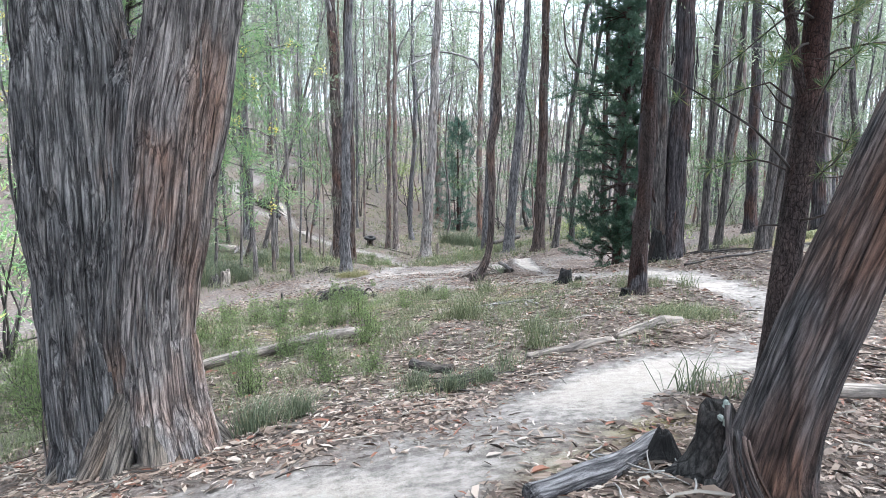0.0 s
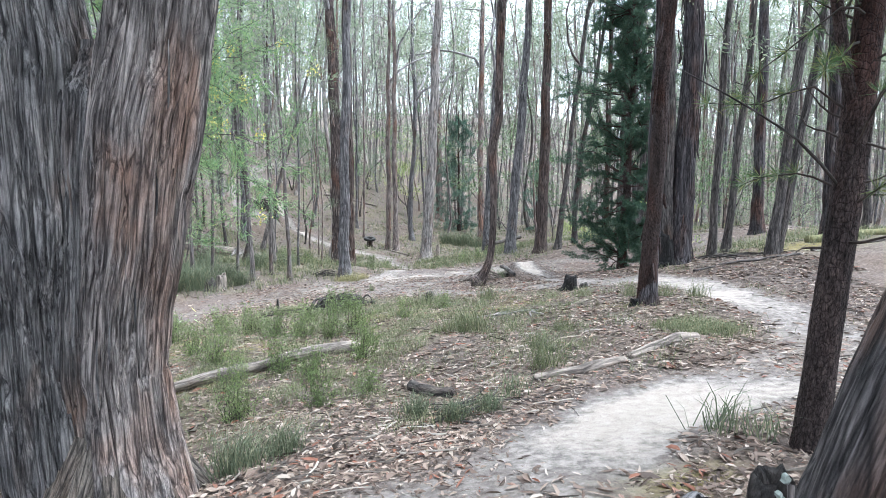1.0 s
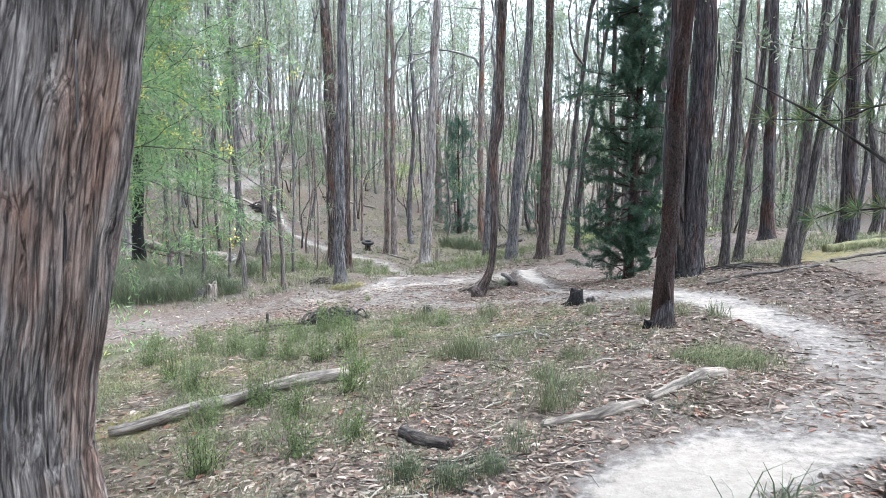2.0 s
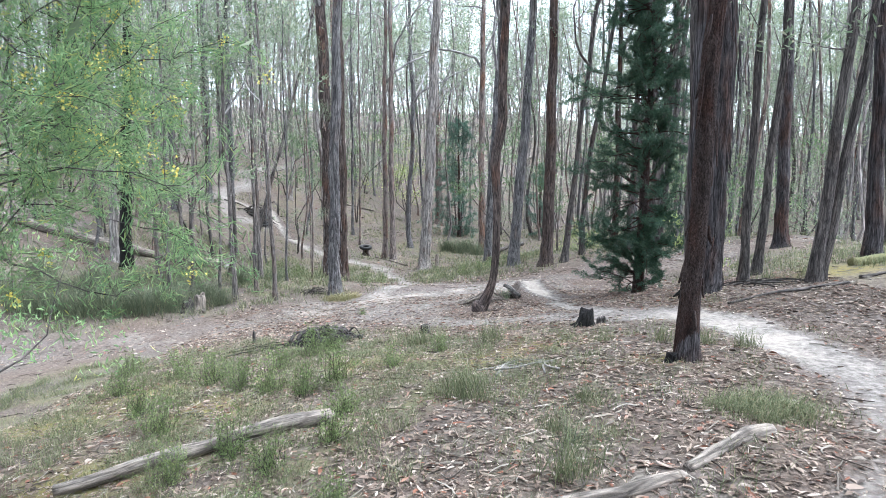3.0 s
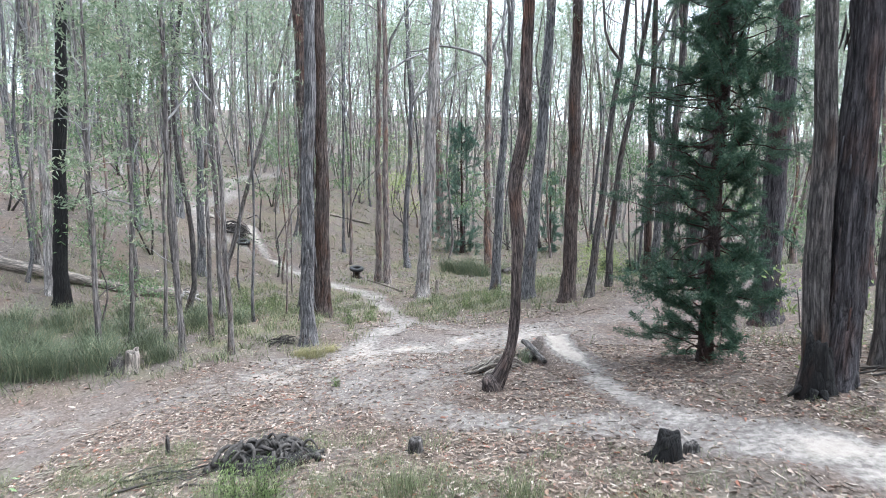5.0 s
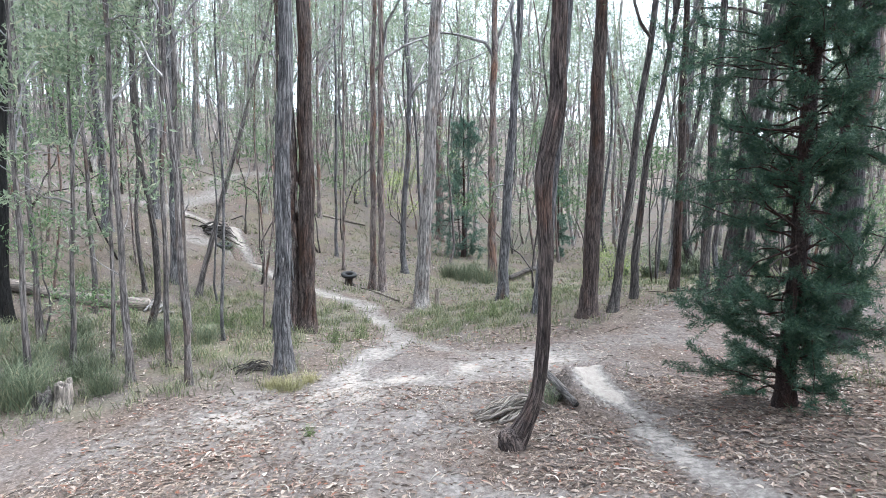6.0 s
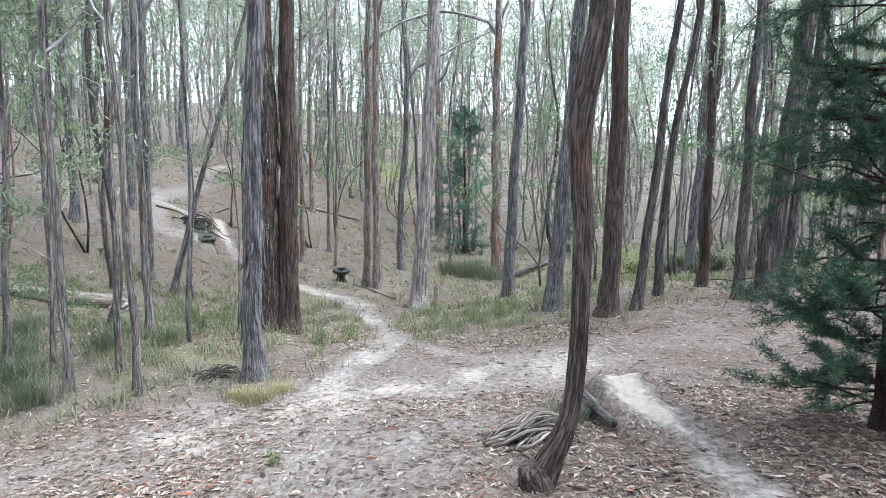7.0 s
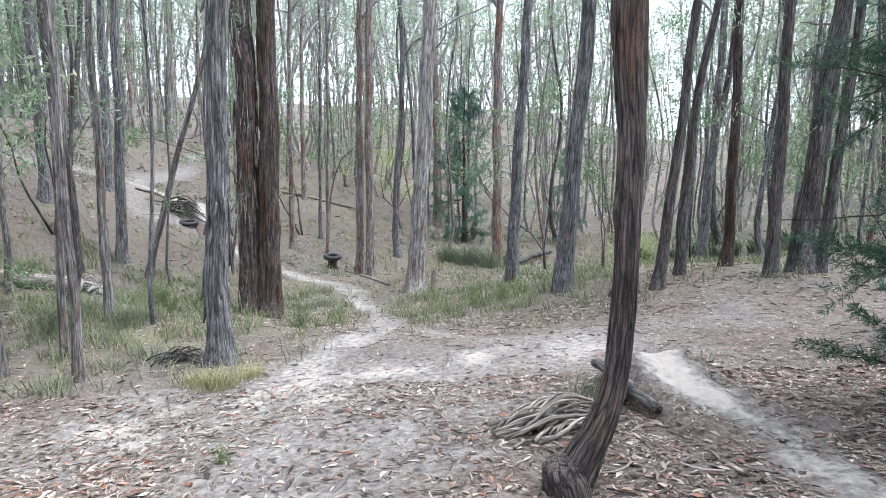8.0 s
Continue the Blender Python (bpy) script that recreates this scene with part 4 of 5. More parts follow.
gum_tree(5.78, 12.4, 0.085, 0.034, 12, 57, BARK_DARK, DARK, **MIDDLE)
gum_tree(10.33, 18.9, 0.190, -0.016, 17, 58, BARK_PURPLE, "dark purple-grey stringybark with ragged bark", **MIDDLE)
gum_tree(6.57, 13.4, 0.090, 0.076, 13, 59, BARK_DARK, DARK, **MIDDLE)
gum_tree(8.80, 13.2, 0.150, -0.016, 14, 60, BARK_PURPLE, "dark purple-grey stringybark with ragged bark", **MIDDLE)
loose_strips(gum_tree(-3.15, 18.15, 0.167, 0.022, 18, 61, BARK_GREY, GREY, **NEAR), 0.16, (0.022, 0), 61, 5, 40, BARK_GREY, 3)
loose_strips(gum_tree(-4.10, 22.45, 0.25, -0.020, 20, 62, BARK_SHAG, "twin-stemmed stringybark with shaggy red-brown bark", twin=(0.34, 0.235, 0.010, BARK_RED), **dict(NEAR, cells=17, deep=0.34)), 0.25, (-0.02, 0), 62, 6, 110, BARK_RUST, 4)
gum_tree(-4.73, 17.5, 0.064, -0.033, 11, 63, BARK_SLIM, SLIM, **MIDDLE)
gum_tree(-5.95, 17.75, 0.070, -0.023, 10, 64, BARK_SLIM, SLIM, **MIDDLE)
gum_tree(-5.60, 18.55, 0.058, 0.007, 10, 65, BARK_SLIM, SLIM, **MIDDLE)
gum_tree(-6.64, 18.4, 0.045, 0.027, 8, 66, BARK_SLIM, SLIM, **MIDDLE)
gum_tree(-7.54, 18.5, 0.055, 0.042, 7, 67, BARK_SLIM, SLIM, **MIDDLE)
gum_tree(-7.71, 17.5, 0.060, 0.005, 8, 68, BARK_SLIM, SLIM, **MIDDLE)
gum_tree(-8.33, 26.2, 0.095, 0.283, 11, 69, BARK_SLIM, "dead slanting trunk propped over the hillside", limbs=2, per_end=4, **MIDDLE)
gum_tree(-9.34, 26.7, 0.150, 0.011, 15, 70, BARK_GREY, GREY, **MIDDLE)
gum_tree(-12.4, 28.0, 0.15, -0.03, 15, 71, BARK_GREY, GREY, **MIDDLE)
burnt = gum_tree(-10.82, 20.9, 0.200, 0.051, 15, 72, BARK_BURNT, "fire-charred eucalypt among tall grass", **MIDDLE)
gum_tree(-9.3, 20.1, 0.07, -0.035, 9, 73, BARK_SLIM, SLIM, **MIDDLE)
gum_tree(-9.9, 23.1, 0.075, -0.02, 10, 74, BARK_SLIM, SLIM, **MIDDLE)
gum_tree(-6.15, 20.6, 0.085, -0.015, 13, 75, BARK_SLIM, SLIM, **MIDDLE)
gum_tree(-11.57, 21.6, 0.150, -0.004, 15, 76, BARK_PALE, PALE, **MIDDLE)
gum_tree(-0.85, 27.1, 0.27, 0.055, 20, 77, BARK_PALE, PALE, **MIDDLE)
gum_tree(-2.95, 30.0, 0.14, 0.015, 18, 78, BARK_ROSE, "stringybark with rosy grey-brown fibrous bark", **MIDDLE)
gum_tree(-2.5, 29.7, 0.155, -0.002, 18, 79, BARK_ROSE, "stringybark with rosy grey-brown fibrous bark", **MIDDLE)
gum_tree(-1.87, 33.4, 0.15, 0.015, 17, 80, BARK_GREY, GREY, bow=0.12, low=0.35, seg=30, rings=60, ridge=0.12, cells=12)
gum_tree(-0.35, 44.5, 0.28, -0.012, 20, 81, BARK_ROSE, "stringybark with rosy grey-brown fibrous bark", **MIDDLE)
gum_tree(2.12, 33.0, 0.21, 0.002, 19, 82, BARK_ROSE, "stringybark with rosy grey-brown fibrous bark", **MIDDLE)
gum_tree(2.0, 26.9, 0.18, 0.048, 18, 83, BARK_GREY, GREY, **MIDDLE)
gum_tree(2.67, 22.9, 0.200, 0.069, 18, 84, BARK_GREY, GREY, **MIDDLE)
gum_tree(3.66, 21.6, 0.215, 0.022, 18, 85, BARK_RED, RED, **MIDDLE)
gum_tree(4.28, 21.6, 0.11, 0.115, 14, 86, BARK_DARK, DARK, **MIDDLE)
gum_tree(5.18, 22.7, 0.105, 0.103, 14, 87, BARK_DARK, DARK, bow=0.14, seg=30, rings=60, ridge=0.12, cells=12)
gum_tree(10.4, 33.1, 0.2, 0.06, 18, 88, BARK_GREY, GREY, **MIDDLE)
gum_tree(6.59, 23.5, 0.130, 0.016, 15, 89, BARK_RED, RED, **MIDDLE)
gum_tree(6.60, 21.7, 0.126, 0.036, 13, 90, BARK_DARK, DARK, **MIDDLE)
gum_tree(7.36, 21.95, 0.222, 0.101, 16, 91, BARK_DARK, DARK, **MIDDLE)
gum_tree(7.65, 21.8, 0.115, 0.098, 14, 92, BARK_DARK, DARK, **MIDDLE)
for tx, ty, tr, tl, th, tseed in ((-5.91, 32.4, 0.10, 0.004, 16, 101), (-5.26, 34.6, 0.075, 0.006, 15, 102), (-4.58, 32.7, 0.07, 0.01, 14, 103), (-11.9, 30.5, 0.16, 0.01, 16, 104), (-7.2, 39.7, 0.12, 0.0, 16, 105)):
    gum_tree(tx, ty, tr, tl, th, tseed, BARK_ROSE if tseed % 2 else BARK_GREY, "slim stringybark among trunks on the lower slope", **MIDDLE)
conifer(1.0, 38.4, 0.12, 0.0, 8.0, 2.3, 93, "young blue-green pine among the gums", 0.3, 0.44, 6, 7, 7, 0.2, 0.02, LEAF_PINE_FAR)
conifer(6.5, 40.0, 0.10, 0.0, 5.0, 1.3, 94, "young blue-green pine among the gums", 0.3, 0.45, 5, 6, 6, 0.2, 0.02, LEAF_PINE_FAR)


def wood_fill():
    """The wood behind and around: ten patterns of gum, set out unevenly, and the far wood joined."""
    random_ = np.random.default_rng(2024)
    # BARK_FAR carries the haze-paled colour of the far trunks
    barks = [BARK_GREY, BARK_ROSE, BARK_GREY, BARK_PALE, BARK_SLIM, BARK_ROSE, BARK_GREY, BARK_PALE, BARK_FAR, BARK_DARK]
    words = ["slim grey stringybark in the crowded wood", "slim red-brown stringybark in the crowded wood"]
    first = []
    spots = list(KEEP_CLEAR)
    made = 0

    def place(x, y, low=0.75, high=1.35, tall=1.0, label=""):
        nonlocal made
        k = int(random_.integers(0, 10))
        size = low + (high - low) * random_.random()
        turn = random_.random() * 360
        if k >= len(first) and not label:
            k = len(first)
            r, height = 0.07 + 0.09 * random_.random(), 13 + 6 * random_.random()
            wood, limbs, crown = gum_geometry(r, (random_.normal(0, 0.045), random_.normal(0, 0.045)), height, 200 + k, 9, 18, 0.12, 6, 0.14 + 0.30 * random_.random(), 6, 0.115, 95, 0.46, shoots=4)
            tree = base("gum_tree", x, y, gz(x, y), words[1] if barks[k] in (BARK_ROSE, BARK_DARK) else words[0], "tree", "wood")
            part("trunk", wood, barks[k], tree)
            part("limb", limbs, BARK_LIMB, tree, "smooth paler bark", kind="stuff")
            part("crown", crown, LEAF_GUM, tree, smooth=False, kind="stuff")
            first.append(tree)
        else:
            tree = copy_thing(first[k % len(first)], pose(x, y, gz(x, y), 0, 0, turn))
            tree.scale = (size, size, size * tall)
            tagged(tree, label)
        spots.append((x, y))
        made += 1

    def near(x, y, gap):
        return any((x - a) ** 2 + (y - b) ** 2 < gap * gap for a, b in spots)

    tries = 0
    while made < 150 and tries < 9000:
        tries += 1
        y = 24 + 24 * random_.random() ** 0.75
        x = (random_.random() * 2 - 1) * (5 + y * 0.82)
        if (y < 34 and -4.5 < x < 9) or (y < 37 and -15 < x < -4 and random_.random() < 0.65) or near(x, y, 0.9 if y > 34 else 1.3) or trodden(x, y) > 0.02:
            continue
        place(x, y)
    for k in range(330):  # unseen trees beside and behind the walk, added to shade the near ground
        a = random_.random() * 6.28
        d = 3 + 27 * random_.random()
        x, y = d * math.cos(a), 4 + d * math.sin(a)
        if (y > 15 and abs(x) < 11) or abs(x) < 2.6 or abs(x) < 0.82 * y + 1.8 or made > 225 or near(x, y, 1.6) or trodden(x, y) > 0.02:
            continue
        place(x, y)
    n = 0
    while n < 17:  # thin saplings on the hillside
        x, y = -15 + 10.5 * random_.random(), 19.5 + 13 * random_.random()
        if near(x, y, 0.7) or trodden(x, y) > 0.02:
            continue
        place(x, y, 0.4, 0.65, 1.25, "thin young eucalypt on the leaf-strewn hillside")
        n += 1
    # the far wood: past counting
    stems, crowns = [], []
    n = 0
    while n < 900:
        y = 45 + 75 * random_.random() ** 1.5
        x = (random_.random() * 2 - 1) * (8 + y * 0.9)
        if near(x, y, 0.8):
            continue
        spots.append((x, y)) if y < 52 else None
        r, height = 0.06 + 0.11 * random_.random(), 12 + 9 * random_.random()
        z = np.linspace(-0.5, height, 8)
        lean = random_.normal(0, 0.05, 2)
        bow = random_.normal(0, 0.65)
        path = np.stack([lean[0] * z + bow * np.sin(z * 0.35), lean[1] * z, z], 1) + np.array([x, y, gz(x, y)])
        stems.append(tube(path, r * (1 - 0.6 * np.maximum(z, 0) / height), 5, close=False))
        ends = [path[-1]]
        for k in range(8):
            i = int(random_.integers(2, 8))
            p, q = bough(path[i], random_.random() * 6.28, 0.35 + 0.8 * random_.random(), 1.6 + 3.0 * random_.random(), r * 0.38, r * 0.12, random_, 5)
            stems.append(tube(p, q, 3, close=False))
            ends += [p[-1]] if i > 3 else []
        if random_.random() < 0.3:
            ends += [np.array([x, y, gz(x, y)]) + random_.normal(size=3) * np.array([0.8, 0.8, 0.5]) + np.array([0, 0, 1.0 + 5 * random_.random()]) for _ in range(4)]
        for k in range(6):
            i = int(random_.integers(3, 8))
            ends.append(path[i] + random_.normal(size=3) * np.array([0.9, 0.9, 0.5]))
        crowns.append(crown_leaves(ends, 21, 0.6, 0.38, random_))
        n += 1
    tagged(new("far_wood", quads("far_wood", *together(stems)[:2], BARK_FAR)), "crowded trunks of the far wood, greyed by haze in the colour", "trees", kind="stuff")
    tagged(new("far_canopy", quads("far_canopy", *together(crowns), LEAF_FAR, False)), "foliage of the far wood, paled to grey-green for haze", "foliage", kind="stuff")


def leafy_shrub(x, y, height, width, seed, label, mat=None, stems=7, per=75):
    """A many-stemmed leafy shrub or young gum."""
    random_ = np.random.default_rng(seed)
    thing = base("shrub", x, y, gz(x, y), label, "shrub", "shrubs")
    pieces, ends = [], []
    for k in range(stems):
        p, q = bough((random_.normal() * 0.05, random_.normal() * 0.05, -0.05), random_.random() * 6.28, 1.4 + 0.08 * random_.normal(), height * (0.6 + 0.4 * random_.random()), 0.012 + 0.004 * height, 0.004, random_, 9)
        pieces.append(tube(p, q, 5))
        for a in (4, 5, 5, 6, 6, 7, 7, 8, 8, 8)[: 10 if stems < 4 else 5]:
            ends.append(p[a] + random_.normal(size=3) * width * 0.32)
    part("stem", together(pieces), BARK_DARK, thing, kind="stuff")
    part("leaf", crown_leaves(ends, per, width * 0.17, 0.075 + 0.008 * height, random_, 0.5), mat or LEAF_GUM, thing, smooth=False, kind="stuff")


LEAF_YOUNG = foliage("young_gum_leaves", [(0.0, (0.085, 0.14, 0.075)), (0.6, (0.15, 0.225, 0.12)), (1.0, (0.26, 0.33, 0.18))], 0.45, 0.5)
SHOOTS = foliage("young_leaves", [(0.0, (0.17, 0.24, 0.09)), (0.6, (0.28, 0.36, 0.14)), (1.0, (0.42, 0.44, 0.20))], 0.5, 0.5)
leafy_shrub(-2.6, 42.0, 7.5, 2.4, 301, "tall yellow-green leafy shrub among trunks", SHOOTS)
leafy_shrub(-7.1, 8.9, 4.6, 1.7, 313, "tall bright green shrub beyond the old trunk", LEAF_WATTLE, 9)
leafy_shrub(-8.9, 19.6, 4.7, 1.3, 302, "young gum with a round leafy head", LEAF_YOUNG, 2)
for k, (sx, sy, sh) in enumerate(((-14.5, 27.0, 6.5), (-6.0, 34.5, 7.0), (-16.0, 33.0, 7.0), (11.5, 26.5, 6.0), (13.5, 30.0, 7.0), (6.0, 31.5, 7.0), (10.5, 21.5, 5.5), (-17.5, 22.5, 6.0), (-11.2, 26.6, 7.5), (-9.4, 33.8, 8.5), (-13.8, 31.4, 8.0), (-7.0, 28.6, 7.0), (-15.4, 25.2, 7.5), (-5.4, 37.2, 8.5), (-10.2, 38.6, 9.0), (7.8, 28.4, 8.0), (3.6, 30.2, 8.5), (12.2, 36.4, 9.0))):
    leafy_shrub(sx, sy, sh, 1.5, 320 + k, "slender young gum with a thin leafy head", LEAF_YOUNG, 2)
leafy_shrub(5.25, 12.05, 1.9, 0.45, 314, "thin sapling with a few yellow-green leaves beside a trunk", SHOOTS, 2, 9)
leafy_shrub(-13.0, 23.5, 4.2, 1.5, 303, "young gum with a round leafy head", LEAF_YOUNG, 2)
leafy_shrub(7.5, 33.0, 1.6, 1.6, 306, "low green shrub in the far grass", SHOOTS)
leafy_shrub(10.5, 36.0, 1.4, 2.0, 307, "low green shrub in the far grass")
leafy_shrub(14.5, 39.0, 1.2, 3.0, 308, "low blue-green fern-like thicket")
leafy_shrub(4.0, 41.0, 3.0, 2.0, 309, "grey-green shrub among far trunks")
leafy_shrub(-6.0, 45.0, 4.0, 2.0, 310, "grey-green shrub among far trunks")
leafy_shrub(17.0, 33.0, 3.0, 2.4, 311, "grey-green shrub among far trunks")
leafy_shrub(13.0, 22.0, 2.6, 2.0, 312, "grey-green shrub among far trunks")
wood_fill()


# ---- fallen wood, stumps and the bike jumps ----
def log(name, label, points, r0, r1, mat, seed, category="log", ridge=0.07, bury=0.25, group="fallen wood"):
    """A log along points on the ground, its ends broken."""
    pts = np.array([(x, y, gz(x, y)) for x, y in points])
    s = np.linspace(0, 1, 40)
    t = np.linspace(0, 1, len(pts))
    path = np.stack([np.interp(s, t, pts[:, i]) for i in range(3)], 1)
    rad = r0 + (r1 - r0) * s
    path[:, 2] = np.convolve(np.pad(ground_z(path[:, 0], path[:, 1]), 4, mode="edge"), np.ones(9) / 9, "valid") + rad * (1 - bury)
    path[:, 0] += 0.01 * np.sin(s * 7 + seed)
    path[:, 1] += 0.012 * np.sin(s * 5 + seed)
    thing = base(name, *path[0], label, category, group)
    turn = Vector(path[-1] - path[0]).to_track_quat("Z", "Y")
    thing.rotation_euler = turn.to_euler()
    local = (path - path[0]) @ np.array(turn.to_matrix())
    part("trunk", tube(local, rad * (1 + 0.12 * np.sin(s * 11 + seed)), 28, ridge * 1.5, 9, 2.0, seed, 0.05), mat, thing)
    end = local[-1]
    d = end - local[-2]
    d /= np.linalg.norm(d)
    part("broken_end", tube(np.array([end - d * 0.02, end + d * 0.02, end + d * 0.05]), [r1 * 0.95, r1 * 0.8, r1 * 0.4], 14, 0.25, 7, 9, seed + 1), CUTWOOD, thing)
    return thing


def stump(x, y, r, height, mat, label, seed, ragged=0.5, tilt=(0, 0), taper=0.0):
    """A stump with a splintered rim and a hollow middle."""
    random_ = np.random.default_rng(seed)
    thing = base("tree_stump", x, y, gz(x, y), label, "stump", "stumps")
    seg = 36
    th = np.linspace(0, 2 * np.pi, seg, endpoint=False)
    top = height * (1 - ragged * (0.65 * vnoise(th / 6.2832 * 5, 0.5, seed, 5) + 0.45 * vnoise(th / 6.2832 * 13, 0.5, seed + 7, 13)))
    rows = []
    for z, k in ((-0.12, 1.35), (0.0, 1.28), (0.25, 1.08), (0.5, 1.0), (0.8, 0.97), (0.94, 0.9), (1.0, 0.76), (0.93, 0.5), (0.8, 0.3), (0.78, 0.03)):
        rr = r * k * (1 - taper * max(z, 0)) * (0.72 + 0.36 * vnoise(th / 6.2832 * 6, z * 2, seed + 1, 6) + 0.22 * vnoise(th / 6.2832 * 15, z * 2, seed + 2, 15))
        zz = z * top if z > 0 else np.full(seg, z)
        rows.append(np.stack([np.cos(th) * rr + tilt[0] * zz, np.sin(th) * rr + tilt[1] * zz, zz], 1))
    v = np.concatenate(rows)
    i = np.arange(len(rows) - 1)[:, None] * seg
    j = np.arange(seg)[None, :]
    k = (j + 1) % seg
    f = np.stack([i + j, i + k, i + seg + k, i + seg + j], -1).reshape(-1, 4)
    part("wood", (v, f), mat, thing)
    for n in range(4):
        a = random_.random() * 6.28
        s = np.linspace(0, 1, 6)
        p = np.stack([np.cos(a) * r * (1 + 0.9 * s), np.sin(a) * r * (1 + 0.9 * s), 0.10 * height * (1 - s) - 0.02], 1)
        part("root", tube(p, r * 0.28 * (1 - 0.7 * s), 8, 0.1, 5, 4, seed + n), mat, thing)
    return thing


def tyre(x, y, z, radius, section, tilt, label):
    thing = base("tyre", x, y, z, label, "tyre", "tyres")
    thing.rotation_euler = (radians(tilt), radians(tilt * 0.4), 0)
    nu, nv = 40, 14
    u, w = np.meshgrid(np.linspace(0, 2 * np.pi, nu, endpoint=False), np.linspace(0, 2 * np.pi, nv, endpoint=False), indexing="ij")
    sq = (np.abs(np.cos(w)) ** 4 + np.abs(np.sin(w)) ** 4) ** -0.25
    tread = 1 + 0.03 * (np.sin(u * 24) > 0) * (np.cos(w) > 0.4)
    rr = (radius - section) + section * np.cos(w) * sq * tread * 0.9
    v = np.stack([np.cos(u) * rr, np.sin(u) * rr, section * 0.72 * np.sin(w) * sq], -1).reshape(-1, 3)
    i, j = np.arange(nu)[:, None], np.arange(nv)[None, :]
    f = np.stack([i * nv + j, ((i + 1) % nu) * nv + j, ((i + 1) % nu) * nv + (j + 1) % nv, i * nv + (j + 1) % nv], -1).reshape(-1, 4)
    part("tread", (v, f), RUBBER, thing)


def heap_of_sticks(name, label, x, y, spread_x, spread_y, height, count, length, thick, mat, seed, heading, fan=0.35):
    """Bent dead branches lying over one another."""
    random_ = np.random.default_rng(seed)
    z0 = gz(x, y)
    thing = base(name, x, y, z0, label, "branches", "fallen wood")
    for k in range(count):
        a = heading + random_.normal(0, fan)
        cx, cy = random_.normal(0, spread_x * 0.4), random_.normal(0, spread_y * 0.4)
        L = length * (0.5 + 0.8 * random_.random())
        s = np.linspace(-0.5, 0.5, 9)
        bend, kink = random_.normal(0, 0.16) * L, random_.normal(0, 0.05) * L * np.sin(s * 9 + k)
        px = cx + np.cos(a) * L * s - np.sin(a) * (bend * (1 - 4 * s * s) + kink)
        py = cy + np.sin(a) * L * s + np.cos(a) * (bend * (1 - 4 * s * s) + kink)
        top = height * random_.random() * np.exp(-(cx / spread_x) ** 2 - (cy / spread_y) ** 2)
        pz = ground_z(px + x, py + y) - z0 + thick + top * (1 - 3.4 * s * s)
        pz = np.maximum(pz, ground_z(px + x, py + y) - z0 + thick * 0.4)
        part("branch", tube(np.stack([px, py, pz], 1), thick * (0.5 + 0.7 * random_.random()) * (1 - 0.7 * (s + 0.5)), 7, 0.08, 5, 5, seed + k), mat, thing)
    return thing


def hump(name, label, x, y, rx, ry, height, mat, seed, category="mound"):
    """A rough mound of soil."""
    n = 34
    g = np.linspace(-1.25, 1.25, n)
    X, Y = np.meshgrid(g * rx, g * ry)
    d = np.hypot(X / rx, Y / ry)
    H = height * np.clip(1 - d ** 2, -0.3, 1) * (0.55 + 0.9 * vnoise(X * 5 + seed, Y * 5, seed)) + 0.04 * (vnoise(X * 16, Y * 16, seed + 1) - 0.5)
    z0 = gz(x, y)
    Z = ground_z(X + x, Y + y) - z0 + H
    Z = np.where(d > 1.05, ground_z(X + x, Y + y) - z0 - 0.12, Z)
    i = np.arange(n - 1)[:, None] * n + np.arange(n - 1)[None, :]
    f = np.stack([i, i + 1, i + n + 1, i + n], -1).reshape(-1, 4)
    thing = base(name, x, y, z0, label, category)
    part("soil", (np.stack([X, Y, Z], -1).reshape(-1, 3), f), mat, thing)
    return thing


